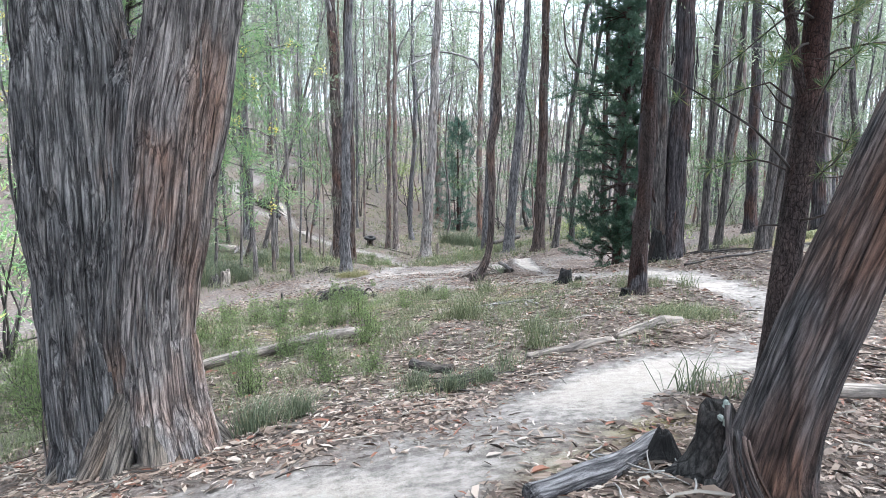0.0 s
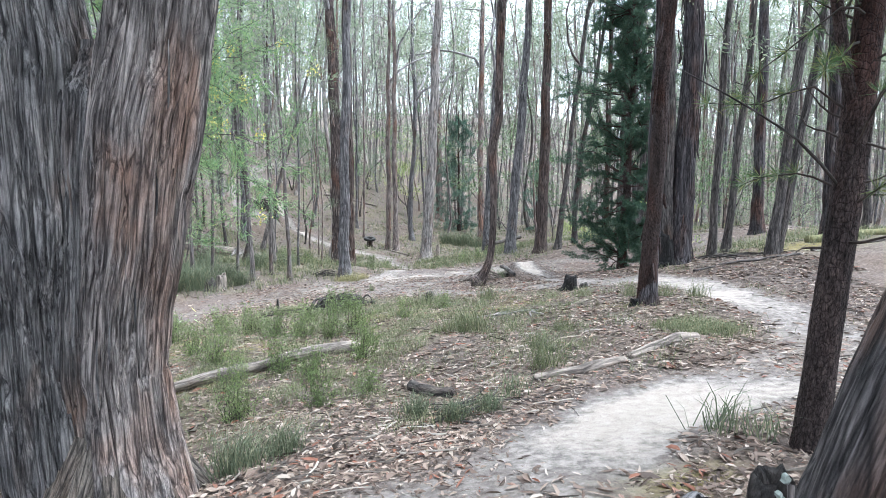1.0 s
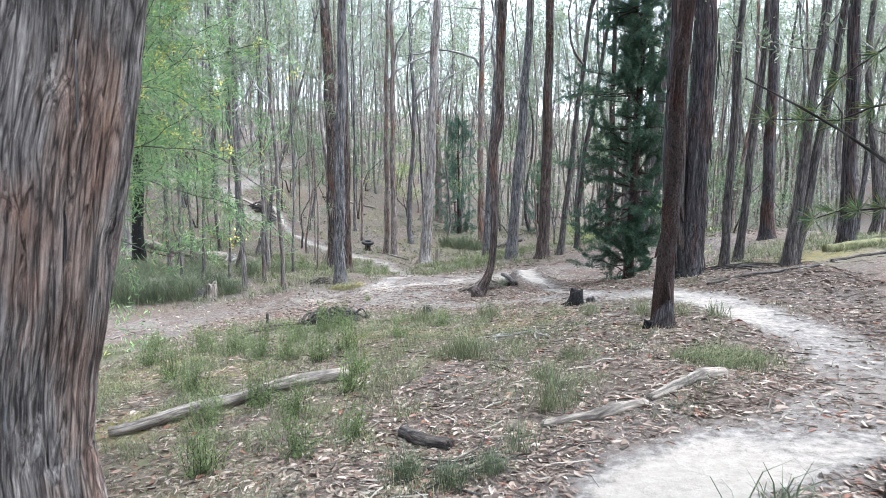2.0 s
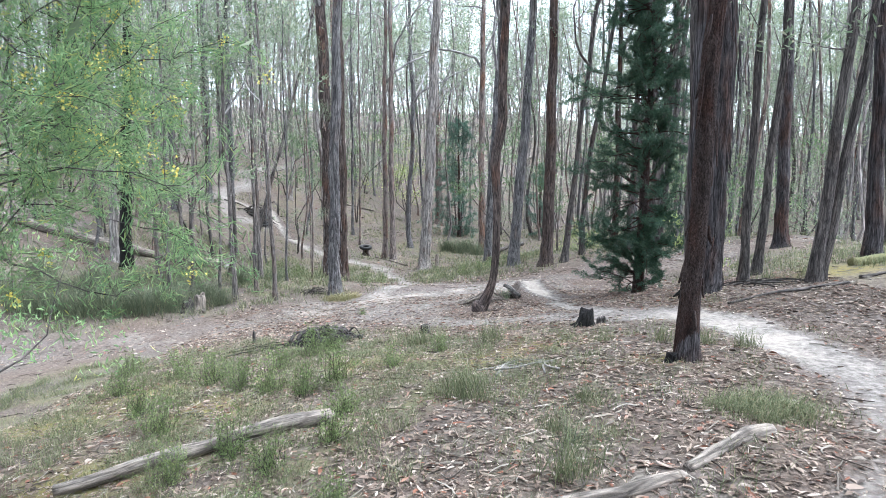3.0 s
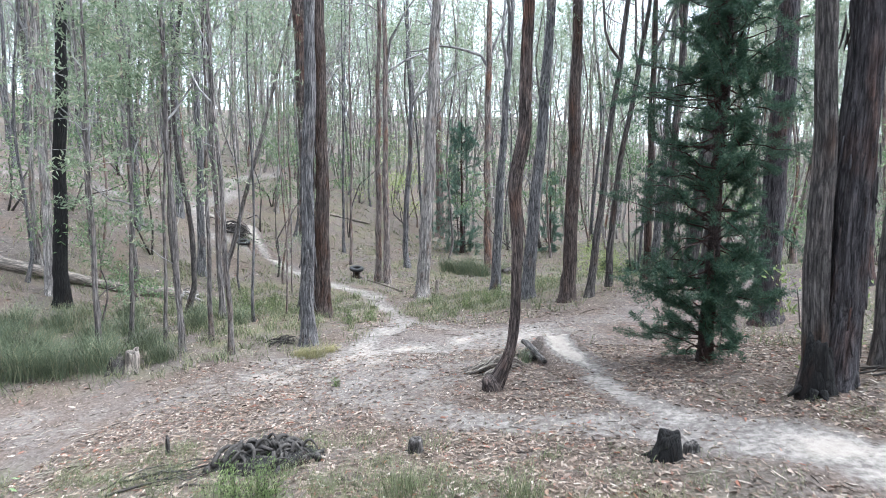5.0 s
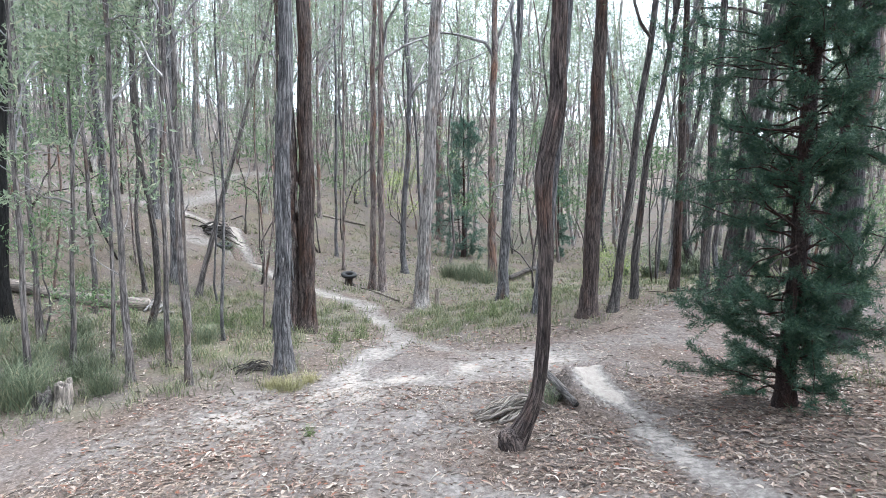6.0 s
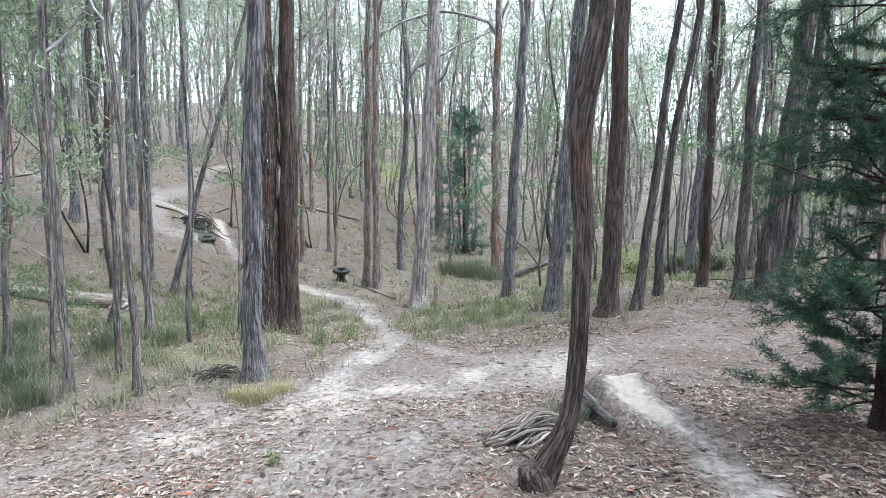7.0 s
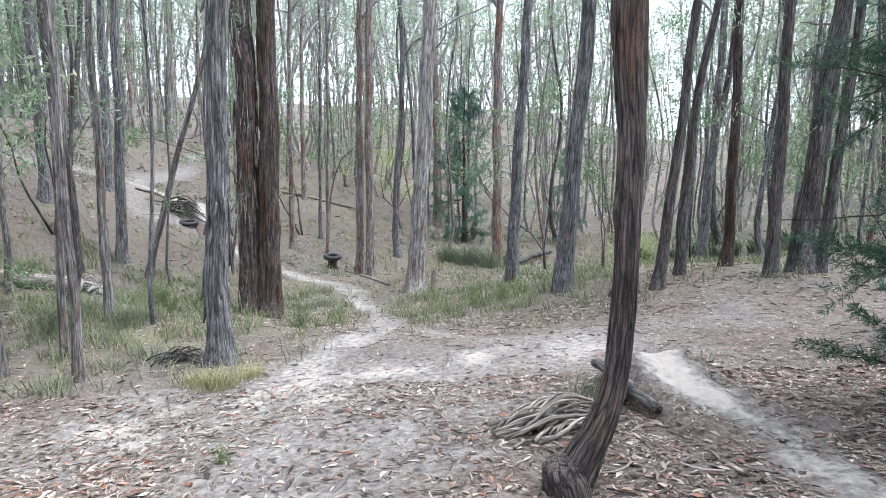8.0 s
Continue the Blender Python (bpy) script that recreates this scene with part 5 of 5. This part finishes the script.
def jump_ramp(label, x, y, heading, length, width, height, seed, timber=True):
    """A packed dirt take-off ramp: rises along its heading and drops off behind the lip."""
    z0 = gz(x, y)
    thing = base("dirt_jump", x, y, z0, label, "bike jump", "bike jumps")
    thing.rotation_euler = (0, 0, heading)
    c, s = math.cos(heading), math.sin(heading)
    nu, nv = 54, 26
    U, V = np.meshgrid(np.linspace(-1, 0.3, nu), np.linspace(-1, 1, nv), indexing="ij")
    rise = np.where(U < 0, np.clip(1 + U, 0, 1) ** 1.5, np.clip(1 - U / 0.22, -0.3, 1))
    across = np.clip(1.32 - np.abs(V) ** 3.2 * 1.4, -0.1, 1)
    wide = width / 2 * (1.15 + 0.25 * (1 - np.clip(rise, 0, 1)))
    X, Y = U * length, V * wide
    wx, wy = x + X * c - Y * s, y + X * s + Y * c
    H = height * rise * across + (vnoise(X * 6, Y * 6, seed) - 0.5) * 0.05 * across
    edge = (np.abs(V) > 0.96) | (U > 0.28) | (U < -0.985)
    Z = ground_z(wx, wy) - z0 + np.where(edge, -0.1, H + 0.012)
    i = np.arange(nu - 1)[:, None] * nv + np.arange(nv - 1)[None, :]
    f = np.stack([i, i + nv, i + nv + 1, i + 1], -1).reshape(-1, 4)
    worn = np.clip(1.5 - np.abs(V + 0.1 * np.sin(U * 6)) * 2.1 + 0.35 * (vnoise(X * 5, Y * 5, seed + 3) - 0.5), 0, 1.4) * np.clip(1.4 + 1.2 * U, 0.5, 1) * (U < 0.12) * 0.85
    part("soil", (np.stack([X, Y, Z], -1).reshape(-1, 3), f), FLOOR, thing, "packed clay with a pale worn line", floats={"bare": worn.ravel(), "grassy": np.zeros(worn.size), "mossy": np.zeros(worn.size)})
    random_ = np.random.default_rng(seed)
    lie = np.argwhere((~edge) & (worn < 0.55))
    lie = lie[random_.integers(0, len(lie), 1500)]
    spot = np.stack([X[lie[:, 0], lie[:, 1]], Y[lie[:, 0], lie[:, 1]], Z[lie[:, 0], lie[:, 1]] + 0.012], 1) + random_.normal(size=(1500, 3)) * np.array([0.02, 0.03, 0.002])
    d = random_.normal(size=(1500, 3)) * np.array([1, 1, 0.12])
    L = 0.054 * (0.28 + 1.6 * random_.random(1500) ** 2.2)
    part("leaf", fallen(spot, d, L * 0.24, L, random_), LITTER, thing, "brown fallen leaves", smooth=False, kind="stuff")
    if timber:
        for k, (u0, u1, side, r) in enumerate(((-0.55, 0.08, 1.12, 0.05), (-0.3, 0.1, 1.02, 0.04), (-0.28, -0.18, 1.22, 0.07))):
            q = np.linspace(0, 1, 10)
            X = (u0 + (u1 - u0) * q) * length
            Y = np.full(10, side * width * 0.56)
            wx, wy = x + X * c - Y * s, y + X * s + Y * c
            Z = ground_z(wx, wy) - z0 + r + 0.55 * height * np.clip(1 + X / length, 0, 1) ** 1.5 * (k < 2)
            part("edge_log", tube(np.stack([X, Y, Z], 1), np.full(10, r), 12, 0.12, 6, 4, seed + k), DEADWOOD_DARK, thing)
    return thing


log("fallen_log", "bleached fallen branch lying in the grass", [(-3.3, 6.35), (-2.49, 6.7), (-1.94, 6.95), (-1.09, 7.28)], 0.058, 0.075, LOG_PALE, 11, bury=-0.1, ridge=0.13)
log("fallen_log", "grey fallen log on the leaf litter beside the track", [(1.7, 5.28), (2.1, 5.5), (2.5, 5.76)], 0.046, 0.058, DEADWOOD, 12, bury=0.7, ridge=0.12)
log("fallen_log", "half-buried grey branch on the leaf litter", [(0.8, 5.1), (1.2, 5.08), (1.6, 5.2)], 0.04, 0.05, DEADWOOD, 13, bury=0.7, ridge=0.12)
log("fallen_log", "short fallen branch with a charred end", [(0.08, 4.88), (-0.29, 5.28)], 0.045, 0.06, DEADWOOD_DARK, 14)
log("fallen_log", "pale fallen branch behind the leaning trunk", [(3.5, 2.85), (2.9, 2.92), (2.25, 3.02)], 0.06, 0.05, LOG_PALE, 15)
log("fallen_log", "grey weathered log at the foot of the stump", [(0.32, 1.75), (0.65, 2.0), (1.0, 2.32)], 0.05, 0.042, BARK_GREY, 16)
log("fallen_log", "long fallen trunk across the grassy bank", [(-16, 20.6), (-11.62, 22.8), (-8.95, 24.2)], 0.17, 0.19, DEADWOOD, 17)
log("fallen_log", "fallen trunk on the far slope", [(-8.24, 39.46), (-6.5, 40.2), (-4.8, 40.86)], 0.08, 0.06, DEADWOOD, 18)
log("fallen_log", "dark fallen bough in the grass", [(2.9, 33.0), (3.8, 34.6), (4.8, 36.0)], 0.10, 0.13, DEADWOOD_DARK, 19, bury=-1.0)
log("fallen_log", "thin dark branch beside the track", [(4.6, 10.6), (5.6, 10.9), (6.8, 11.0)], 0.02, 0.03, DEADWOOD_DARK, 20)
log("fallen_log", "thin dark branch beneath the forked pair", [(7.2, 11.3), (8.3, 11.5), (9.6, 11.3)], 0.03, 0.02, DEADWOOD_DARK, 21)
log("fallen_log", "low mossy log beyond the forked pair", [(7.9, 12.5), (9.0, 12.7), (10.6, 12.7)], 0.11, 0.09, MOSS, 23, bury=0.5)
log("fallen_log", "thin branch lying by the path", [(-1.7, 28.0), (-2.4, 29.0), (-3.4, 30.0)], 0.05, 0.03, DEADWOOD, 22)
heap_of_sticks("root_ball", "splintered pale root end of the fallen trunk", -8.75, 24.3, 0.35, 0.3, 0.35, 14, 0.6, 0.04, STICKWOOD, 30, 1.2, 1.2)

CHARRED = stump(1.06, 1.97, 0.115, 0.36, CHAR_WOOD, "ragged dark charred stump beside the leaning trunk", 31, 0.42, (0.1, 0.15), 0.42)
def lichen(x, y, z, size, seed):
    """A pale crust of lichen on the stump."""
    random_ = np.random.default_rng(seed)
    th = np.linspace(0, 2 * np.pi, 14, endpoint=False)
    rr = size * (0.6 + 0.6 * random_.random(14))
    rim = np.stack([x + np.cos(th) * rr, np.full(14, y), z + np.sin(th) * rr * 1.3], 1)
    back = rim + np.array([0, 0.02, 0])
    j = np.arange(14)
    k = (j + 1) % 14
    v = np.concatenate([rim, back, [[x, y - 0.006, z]]])
    f = np.concatenate([np.stack([j, k, k + 14, j + 14], 1), np.stack([j[::2], np.full(7, 28), (j[::2] + 2) % 14, j[::2] + 1], 1)])
    return v, f


LICHEN = plain("pale_lichen", (0.16, 0.19, 0.17), (0.28, 0.31, 0.28), 60, 0.95, 0.003)
for k, (lx, lz, size) in enumerate(((0.012, 0.30, 0.013), (-0.012, 0.255, 0.009), (0.008, 0.235, 0.010))):
    part("lichen", lichen(lx, -0.105 + 0.15 * lz, lz, size, 70 + k), LICHEN, CHARRED, "pale grey-green lichen crust", False)
stump(0.94, 2.16, 0.075, 0.15, BARK_BURNT, "low blackened stump beside a grey log", 32, 0.4, (0, 0), 0.5)
stump(2.34, 10.65, 0.13, 0.33, BARK_BURNT, "blackened hollow stump beside the track", 33, 0.5, (0.12, 0), 0.1)
stump(2.62, 10.72, 0.07, 0.15, DEADWOOD_DARK, "small rotten stump beside the track", 34, 0.5)
stump(-0.27, 11.5, 0.085, 0.17, DEADWOOD_DARK, "small sawn stump in the leaf litter", 35, 0.15)
stump(-6.55, 16.75, 0.14, 0.62, DEADWOOD, "pale splintered stump at the edge of the sedge", 36, 0.6)
stump(-6.85, 16.7, 0.17, 0.45, DEADWOOD_DARK, "dark rotten stump at the edge of the sedge", 37, 0.6, (0, 0), 0.3)
stump(4.47, 11.62, 0.17, 1.15, BARK_BURNT, "tall burnt-out hollow stump against a trunk", 38, 0.75, (0.05, 0.05), 0.25)
stump(-3.95, 30.45, 0.17, 0.35, DEADWOOD_DARK, "old stump with a tyre on top", 39, 0.2)
stump(-0.28, 27.1, 0.075, 0.75, DEADWOOD, "short weathered post-like stump", 40, 0.2)
stump(-3.53, 12.16, 0.025, 0.30, DEADWOOD_DARK, "thin cut sapling stump", 41, 0.3)
stump(-0.4, 1.3, 0.06, 0.1, DEADWOOD_DARK, "low rotten stump by the track", 42, 0.4)
stump(-2.75, 3.0, 0.07, 0.16, BARK_BURNT, "small charred stump beside the old trunk", 43, 0.4)
stump(2.56, 7.74, 0.055, 0.12, BARK_BURNT, "low charred stub at a slender trunk's foot", 44, 0.4)
tyre(-3.95, 30.4, gz(-3.95, 30.4) + 0.42, 0.33, 0.095, 12, "black car tyre lying on an old stump")
tyre(-9.15, 30.7, gz(-9.15, 30.7) + 0.09, 0.33, 0.09, 14, "black car tyre on the dirt by the jump")

hump("root_mound", "low mound of soil and rotten bark", -2.1, 11.65, 0.72, 0.38, 0.2, CHAR_WOOD, 3)
heap_of_sticks("bark_heap", "heap of dark rotten bark and sticks on a mound", -2.05, 11.6, 0.7, 0.35, 0.3, 90, 0.34, 0.04, STICKWOOD_DARK, 50, 0.1, 0.7)
heap_of_sticks("stick_heap", "scatter of dark sticks beside the mound", -3.0, 11.4, 0.6, 0.25, 0.05, 14, 0.8, 0.014, STICKWOOD_DARK, 51, 0.2, 0.4)
heap_of_sticks("branch_pile", "pile of bleached bent branches behind the crooked trunk", 1.02, 15.2, 0.36, 0.32, 0.3, 52, 0.72, 0.021, LOG_PALE, 52, 0.25, 0.22)
heap_of_sticks("stick_heap", "bleached forked sticks on the leaf litter", 1.2, 8.25, 0.5, 0.25, 0.06, 9, 0.6, 0.013, STICKWOOD, 53, 0.25, 0.8)
heap_of_sticks("stick_heap", "fallen sticks in leaf litter by the track", 0.3, 4.4, 0.6, 0.4, 0.05, 14, 0.9, 0.010, STICKWOOD_DARK, 54, 0.4, 0.7)
heap_of_sticks("stick_heap", "splintered sticks and bark by the burnt stump", 0.85, 2.05, 0.25, 0.25, 0.05, 12, 0.4, 0.006, STICKWOOD, 55, 0.4, 0.9)
heap_of_sticks("stick_heap", "dark roots and sticks at the foot of the stringybark", -3.75, 18.2, 0.35, 0.2, 0.2, 22, 0.5, 0.014, STICKWOOD_DARK, 56, 0.2, 0.6)
heap_of_sticks("stick_heap", "dark sticks stacked under the far jump", -9.6, 31.6, 0.75, 0.5, 0.55, 46, 1.3, 0.04, STICKWOOD_DARK, 57, 0.2, 0.5)
heap_of_sticks("stick_heap", "sticks and dead twigs beneath the pair of dark trunks", 5.9, 11.9, 0.6, 0.4, 0.08, 18, 0.9, 0.014, STICKWOOD_DARK, 58, 0.1, 0.7)
jump_ramp("dirt bike jump with pale worn take-off and log edge", 2.3, 16.35, radians(100), 2.0, 1.0, 0.38, 5)
jump_ramp("dirt bike jump of pale sand on the hillside", -9.3, 32.2, radians(125), 2.4, 0.9, 0.5, 9, False)


# ---- low plants ----
def tussock(label, spots, count, height, width, lean, mat, seed, spread_m=0.08, name="grass_tussock", category="grass"):
    """One clump of blades, then copies of it turned and scaled."""
    random_ = np.random.default_rng(seed)
    x, y, s = spots[0]
    thing = base(name, x, y, gz(x, y), label, category, "ferns" if name == "fern" else "tussocks")
    roots = random_.normal(size=(count, 3)) * spread_m
    roots[:, 2] = -0.02
    v, f = blades(roots, height * (0.45 + 0.65 * random_.random(count)), width, lean * (0.3 + random_.random(count)), random_)
    part("frond" if name == "fern" else "blade", (v, f), mat, thing, smooth=False, kind="stuff")
    thing.scale = (s, s, s)
    for x, y, s in spots[1:]:
        c = copy_thing(thing, pose(x, y, gz(x, y), 0, 0, random_.random() * 360))
        c.scale = (s, s, s)


tussock("blue-green grass tussock beside the old trunk", [(-1.22, 3.5, 1.0), (-1.02, 3.75, 0.85), (-0.2, 4.45, 0.75), (0.1, 4.2, 0.7), (0.35, 4.3, 0.6)], 260, 0.30, 0.006, 0.75, BLADES_BLUE, 61)
tussock("tall wispy green tussock in the litter", [(0.38, 7.3, 1.0), (0.2, 7.5, 0.8), (0.95, 5.5, 0.9), (0.75, 9.9, 0.8), (-0.3, 10.3, 0.8), (3.3, 8.6, 0.6), (3.6, 8.2, 0.6),
                                                    (1.4, 6.9, 0.55), (2.9, 8.9, 0.7), (2.2, 9.1, 0.5), (1.0, 6.3, 0.5)], 150, 0.52, 0.006, 0.8, BLADES, 62, 0.12)
tussock("sparse strappy green tuft in the litter", [(1.55, 3.3, 1.0), (1.7, 3.15, 0.8), (0.55, 4.6, 0.9), (1.1, 6.0, 0.8)], 46, 0.34, 0.008, 0.8, BLADES_BLUE, 66, 0.06)
tussock("arching grey-green sedge clump on the bank", [(-7.2, 16.7, 1.2), (-7.9, 16.4, 1.2), (-8.6, 16.3, 1.3), (-9.4, 16.2, 1.2), (-10.2, 16.1, 1.3), (-11, 16.2, 1.3), (-7.6, 17.3, 1.1), (-9.0, 17.2, 1.2), (-10.0, 17.4, 1.2),
                                                        (-11.2, 17.5, 1.2), (-6.2, 17.3, 0.8), (-12.2, 16.8, 1.3), (-12.0, 18.5, 1.2), (-8.3, 18.4, 1.0), (-6.9, 17.9, 0.9), (-7.9, 19.2, 0.9), (-6.4, 19.6, 0.8), (-9.6, 19, 1.0), (-10.6, 18.8, 1.1), (-5.4, 19.9, 0.7), (-6.9, 20.9, 0.8), (-8.6, 20.4, 0.9), (0.9, 33, 1.3), (1.8, 32.5, 1.3), (0.2, 33.5, 1.2), (2.6, 33.5, 1.2), (1.3, 34, 1.3)],
        420, 0.74, 0.009, 0.9, BLADES_BLUE, 63, 0.17)
tussock("grey-green strappy tuft beside the bike jump", [(1.42, 15.75, 1.0), (1.6, 15.6, 0.7)], 60, 0.42, 0.010, 0.9, BLADES_BLUE, 68, 0.07)
tussock("dry straw-coloured grass tuft at the road's edge", [(-2.75, 17.1, 1.0), (-3.1, 17.3, 0.8), (-2.5, 17.5, 0.7)], 320, 0.32, 0.006, 0.9, BLADES_DRY, 64, 0.13)
tussock("low soft green grass clump on the litter", [(2.75, 6.3, 1.0), (2.95, 6.2, 0.9), (2.6, 6.1, 0.7), (2.5, 6.35, 0.6)], 700, 0.16, 0.005, 0.9, BLADES, 65, 0.17)

tussock("arching pale blue-green bracken fern under the far trees", [(10.2, 31.5, 1.0), (11.1, 32.2, 1.2), (11.9, 31.2, 0.9), (12.6, 33.0, 1.2), (13.5, 32.1, 1.0), (14.4, 34.0, 1.3), (9.3, 33.0, 1.0), (8.4, 34.2, 1.1), (15.6, 33.4, 1.1), (12.0, 35.2, 1.2), (10.5, 34.6, 1.1)],
        150, 0.75, 0.045, 1.1, BLADES_BLUE, 67, 0.12, "fern", "fern")


def heath_bush(label, spots, seed, height=0.5):
    """A wispy upright heath shrub of thin stems with tiny leaves."""
    random_ = np.random.default_rng(seed)
    x, y, s = spots[0]
    thing = base("heath_bush", x, y, gz(x, y), label, "shrub", "heath")
    stems, tips, aims = [], [], []
    for k in range(46):
        p, q = bough((random_.normal() * 0.07, random_.normal() * 0.07, -0.02), random_.random() * 6.28, 1.15 + 0.2 * random_.normal(), height * (0.5 + 0.6 * random_.random()), 0.0035, 0.001, random_, 8)
        stems.append(tube(p, q, 3, close=False))
        for a in range(1, 8):
            tips += [p[a]] * 5
            aims += [p[a] - p[a - 1]] * 5
    part("stem", together(stems), DEADWOOD_DARK, thing, kind="stuff")
    tips, aims = np.array(tips), np.array(aims)
    aims /= np.linalg.norm(aims, axis=1)[:, None]
    tips = tips + random_.normal(size=tips.shape) * 0.012
    part("leaf", leaves(tips, aims + random_.normal(size=aims.shape) * 0.7, 0.006, 0.045, random_), HEATH, thing, smooth=False, kind="stuff")
    thing.scale = (s, s, s)
    for x, y, s in spots[1:]:
        c = copy_thing(thing, pose(x, y, gz(x, y), 0, 0, random_.random() * 360))
        c.scale = (s, s, s)


heath_bush("wispy light green heath shrub in the grass",
           [(-2.0, 10.3, 1.1), (-1.7, 10.5, 0.9), (-2.3, 9.7, 0.8), (-1.3, 8.6, 1.0), (-1.6, 8.3, 0.9), (-2.1, 8.6, 1.1), (-2.6, 8.9, 1.0), (-3.2, 9.4, 1.1), (-1.0, 7.6, 0.8), (-1.9, 6.7, 1.0), (-2.3, 6.3, 0.9), (-0.9, 6.6, 0.9),
            (-1.4, 6.2, 0.8), (-0.6, 8.9, 0.7), (-3.9, 9.9, 1.0), (-4.4, 9.3, 0.9), (-3.0, 7.6, 1.0), (-3.6, 8.3, 0.9), (-0.7, 5.4, 0.7), (-1.1, 5.1, 0.8), (-1.8, 5.0, 0.8), (0.0, 9.6, 0.6), (-5.0, 10.6, 0.9), (-1.9, 15.0, 0.4),
            (-3.6, 5.0, 1.2), (-4.2, 5.6, 1.3), (-4.9, 6.4, 1.3), (-4.7, 5.2, 1.1), (-5.6, 7.4, 1.2), (-2.2, 22.0, 0.8), (-2.6, 20.5, 0.9), (-5.9, 22.3, 1.3), (-6.4, 22.8, 1.3), (-5.5, 23.0, 1.1), (0.8, 24.0, 1.0), (1.4, 23.6, 1.0), (1.9, 24.2, 1.0)], 71)


def scatter(count, box, weight, random):
    x = box[0] + (box[1] - box[0]) * random.random(count)
    y = box[2] + (box[3] - box[2]) * random.random(count)
    keep = random.random(count) < weight(x, y)
    return x[keep], y[keep]


def build_grass():
    random_ = np.random.default_rng(81)
    sets = []
    for count, box, height, width in ((160000, (-7, 5, 3.6, 12.5), 0.14, 0.0042), (90000, (-14, 4, 14.5, 27), 0.26, 0.010), (90000, (-16, 18, 21, 44), 0.24, 0.014), (20000, (6, 13, 12, 20), 0.22, 0.009)):
        x, y = scatter(count, box, lambda a, b: grassiness(a, b) * 6.0 * vnoise(a * 3.3, b * 3.3, 91) ** 4, random_)
        n = len(x)
        roots = np.stack([x, y, ground_z(x, y) - 0.01], 1)
        sets.append(blades(roots, height * (0.4 + 0.9 * random_.random(n)), width, 0.35 + 1.0 * random_.random(n), random_))
    me = quads("grass", *together(sets), BLADES, False)
    tagged(new("grass", me), "thin grey-green and straw grass in patches", "grass", kind="stuff")


def build_litter():
    """Fallen gum leaves, bark flakes and twigs."""
    random_ = np.random.default_rng(82)

    def amount(x, y):
        patch = 0.35 + 0.9 * vnoise(x * 0.7, y * 0.7, 41)
        bare = trodden(x, y)
        road = off_line(x, y, TRAILS["road"][0]) < 1.4
        return np.clip(patch * np.where(road, 0.75 - 0.6 * bare, 1 - 1.55 * bare) * (1 - 0.3 * grassiness(x, y)) + 0.015, 0, 1)

    sets = []
    for count, box, size in ((84000, (-3.5, 4.5, 1.2, 5), 0.052), (84000, (-5.5, 6.5, 5, 9.5), 0.055), (135000, (-5.5, 7, 9.5, 17), 0.06), (60000, (-11, 12, 13, 22), 0.085), (75000, (-17, 12, 20, 37), 0.10), (26000, (-34, 30, 30, 62), 0.2)):
        x, y = scatter(count, box, amount, random_)
        n = len(x)
        c = np.stack([x, y, ground_z(x, y) + 0.003 + 0.011 * random_.random(n)], 1)
        a = random_.random(n) * 6.28
        d = np.stack([np.cos(a), np.sin(a), random_.normal(0, 0.09, n)], 1)
        L = size * (0.28 + 1.6 * random_.random(n) ** 2.2)
        strip = random_.random(n) < 0.06  # curled strips of shed bark
        wide = np.where(strip, 0.1, 0.15 + 0.25 * random_.random(n) ** 1.5)
        L = np.where(strip, L * 1.7, L)
        sets.append(fallen(c, d, L * wide, L, random_) if size < 0.08 else leaves(c, d, L * wide, L, random_, 0.8))
    me = quads("leaf_litter", *together(sets), LITTER, False)
    tagged(new("leaf_litter", me), "fallen brown and grey gum leaves covering the floor", "leaf litter", kind="stuff")
    sets = []
    for count, box, size in ((2600, (-4.5, 5, 1.2, 9), 0.2), (2600, (-9, 9, 8, 21), 0.22), (1600, (-15, 12, 20, 36), 0.32)):
        x, y = scatter(count, box, lambda p, q: np.clip(amount(p, q), 0, 1), random_)
        for px, py in zip(x, y):
            a, L = random_.random() * 6.28, size * (0.4 + 1.1 * random_.random() ** 2)
            s = np.linspace(-0.5, 0.5, 4)
            b = random_.normal(0, 0.12) * L
            qx, qy = px + np.cos(a) * L * s - np.sin(a) * b * (1 - 4 * s * s), py + np.sin(a) * L * s + np.cos(a) * b * (1 - 4 * s * s)
            sets.append((qx, qy, 0.006 * size / 0.3 + 0.004 * random_.random()))
    qx, qy = np.array([q[0] for q in sets]), np.array([q[1] for q in sets])
    qz = ground_z(qx, qy)
    made = [tube(np.stack([qx[i], qy[i], qz[i] + 0.012 + sets[i][2]], 1), sets[i][2] * np.array([1.0, 0.9, 0.75, 0.45]), 3, close=False) for i in range(len(sets))]
    me = quads("twig_litter", *together(made)[:2], STICK, False)
    tagged(new("twig_litter", me), "fallen twigs and strips of bark in the litter", "twigs", kind="stuff")


build_grass()
build_litter()
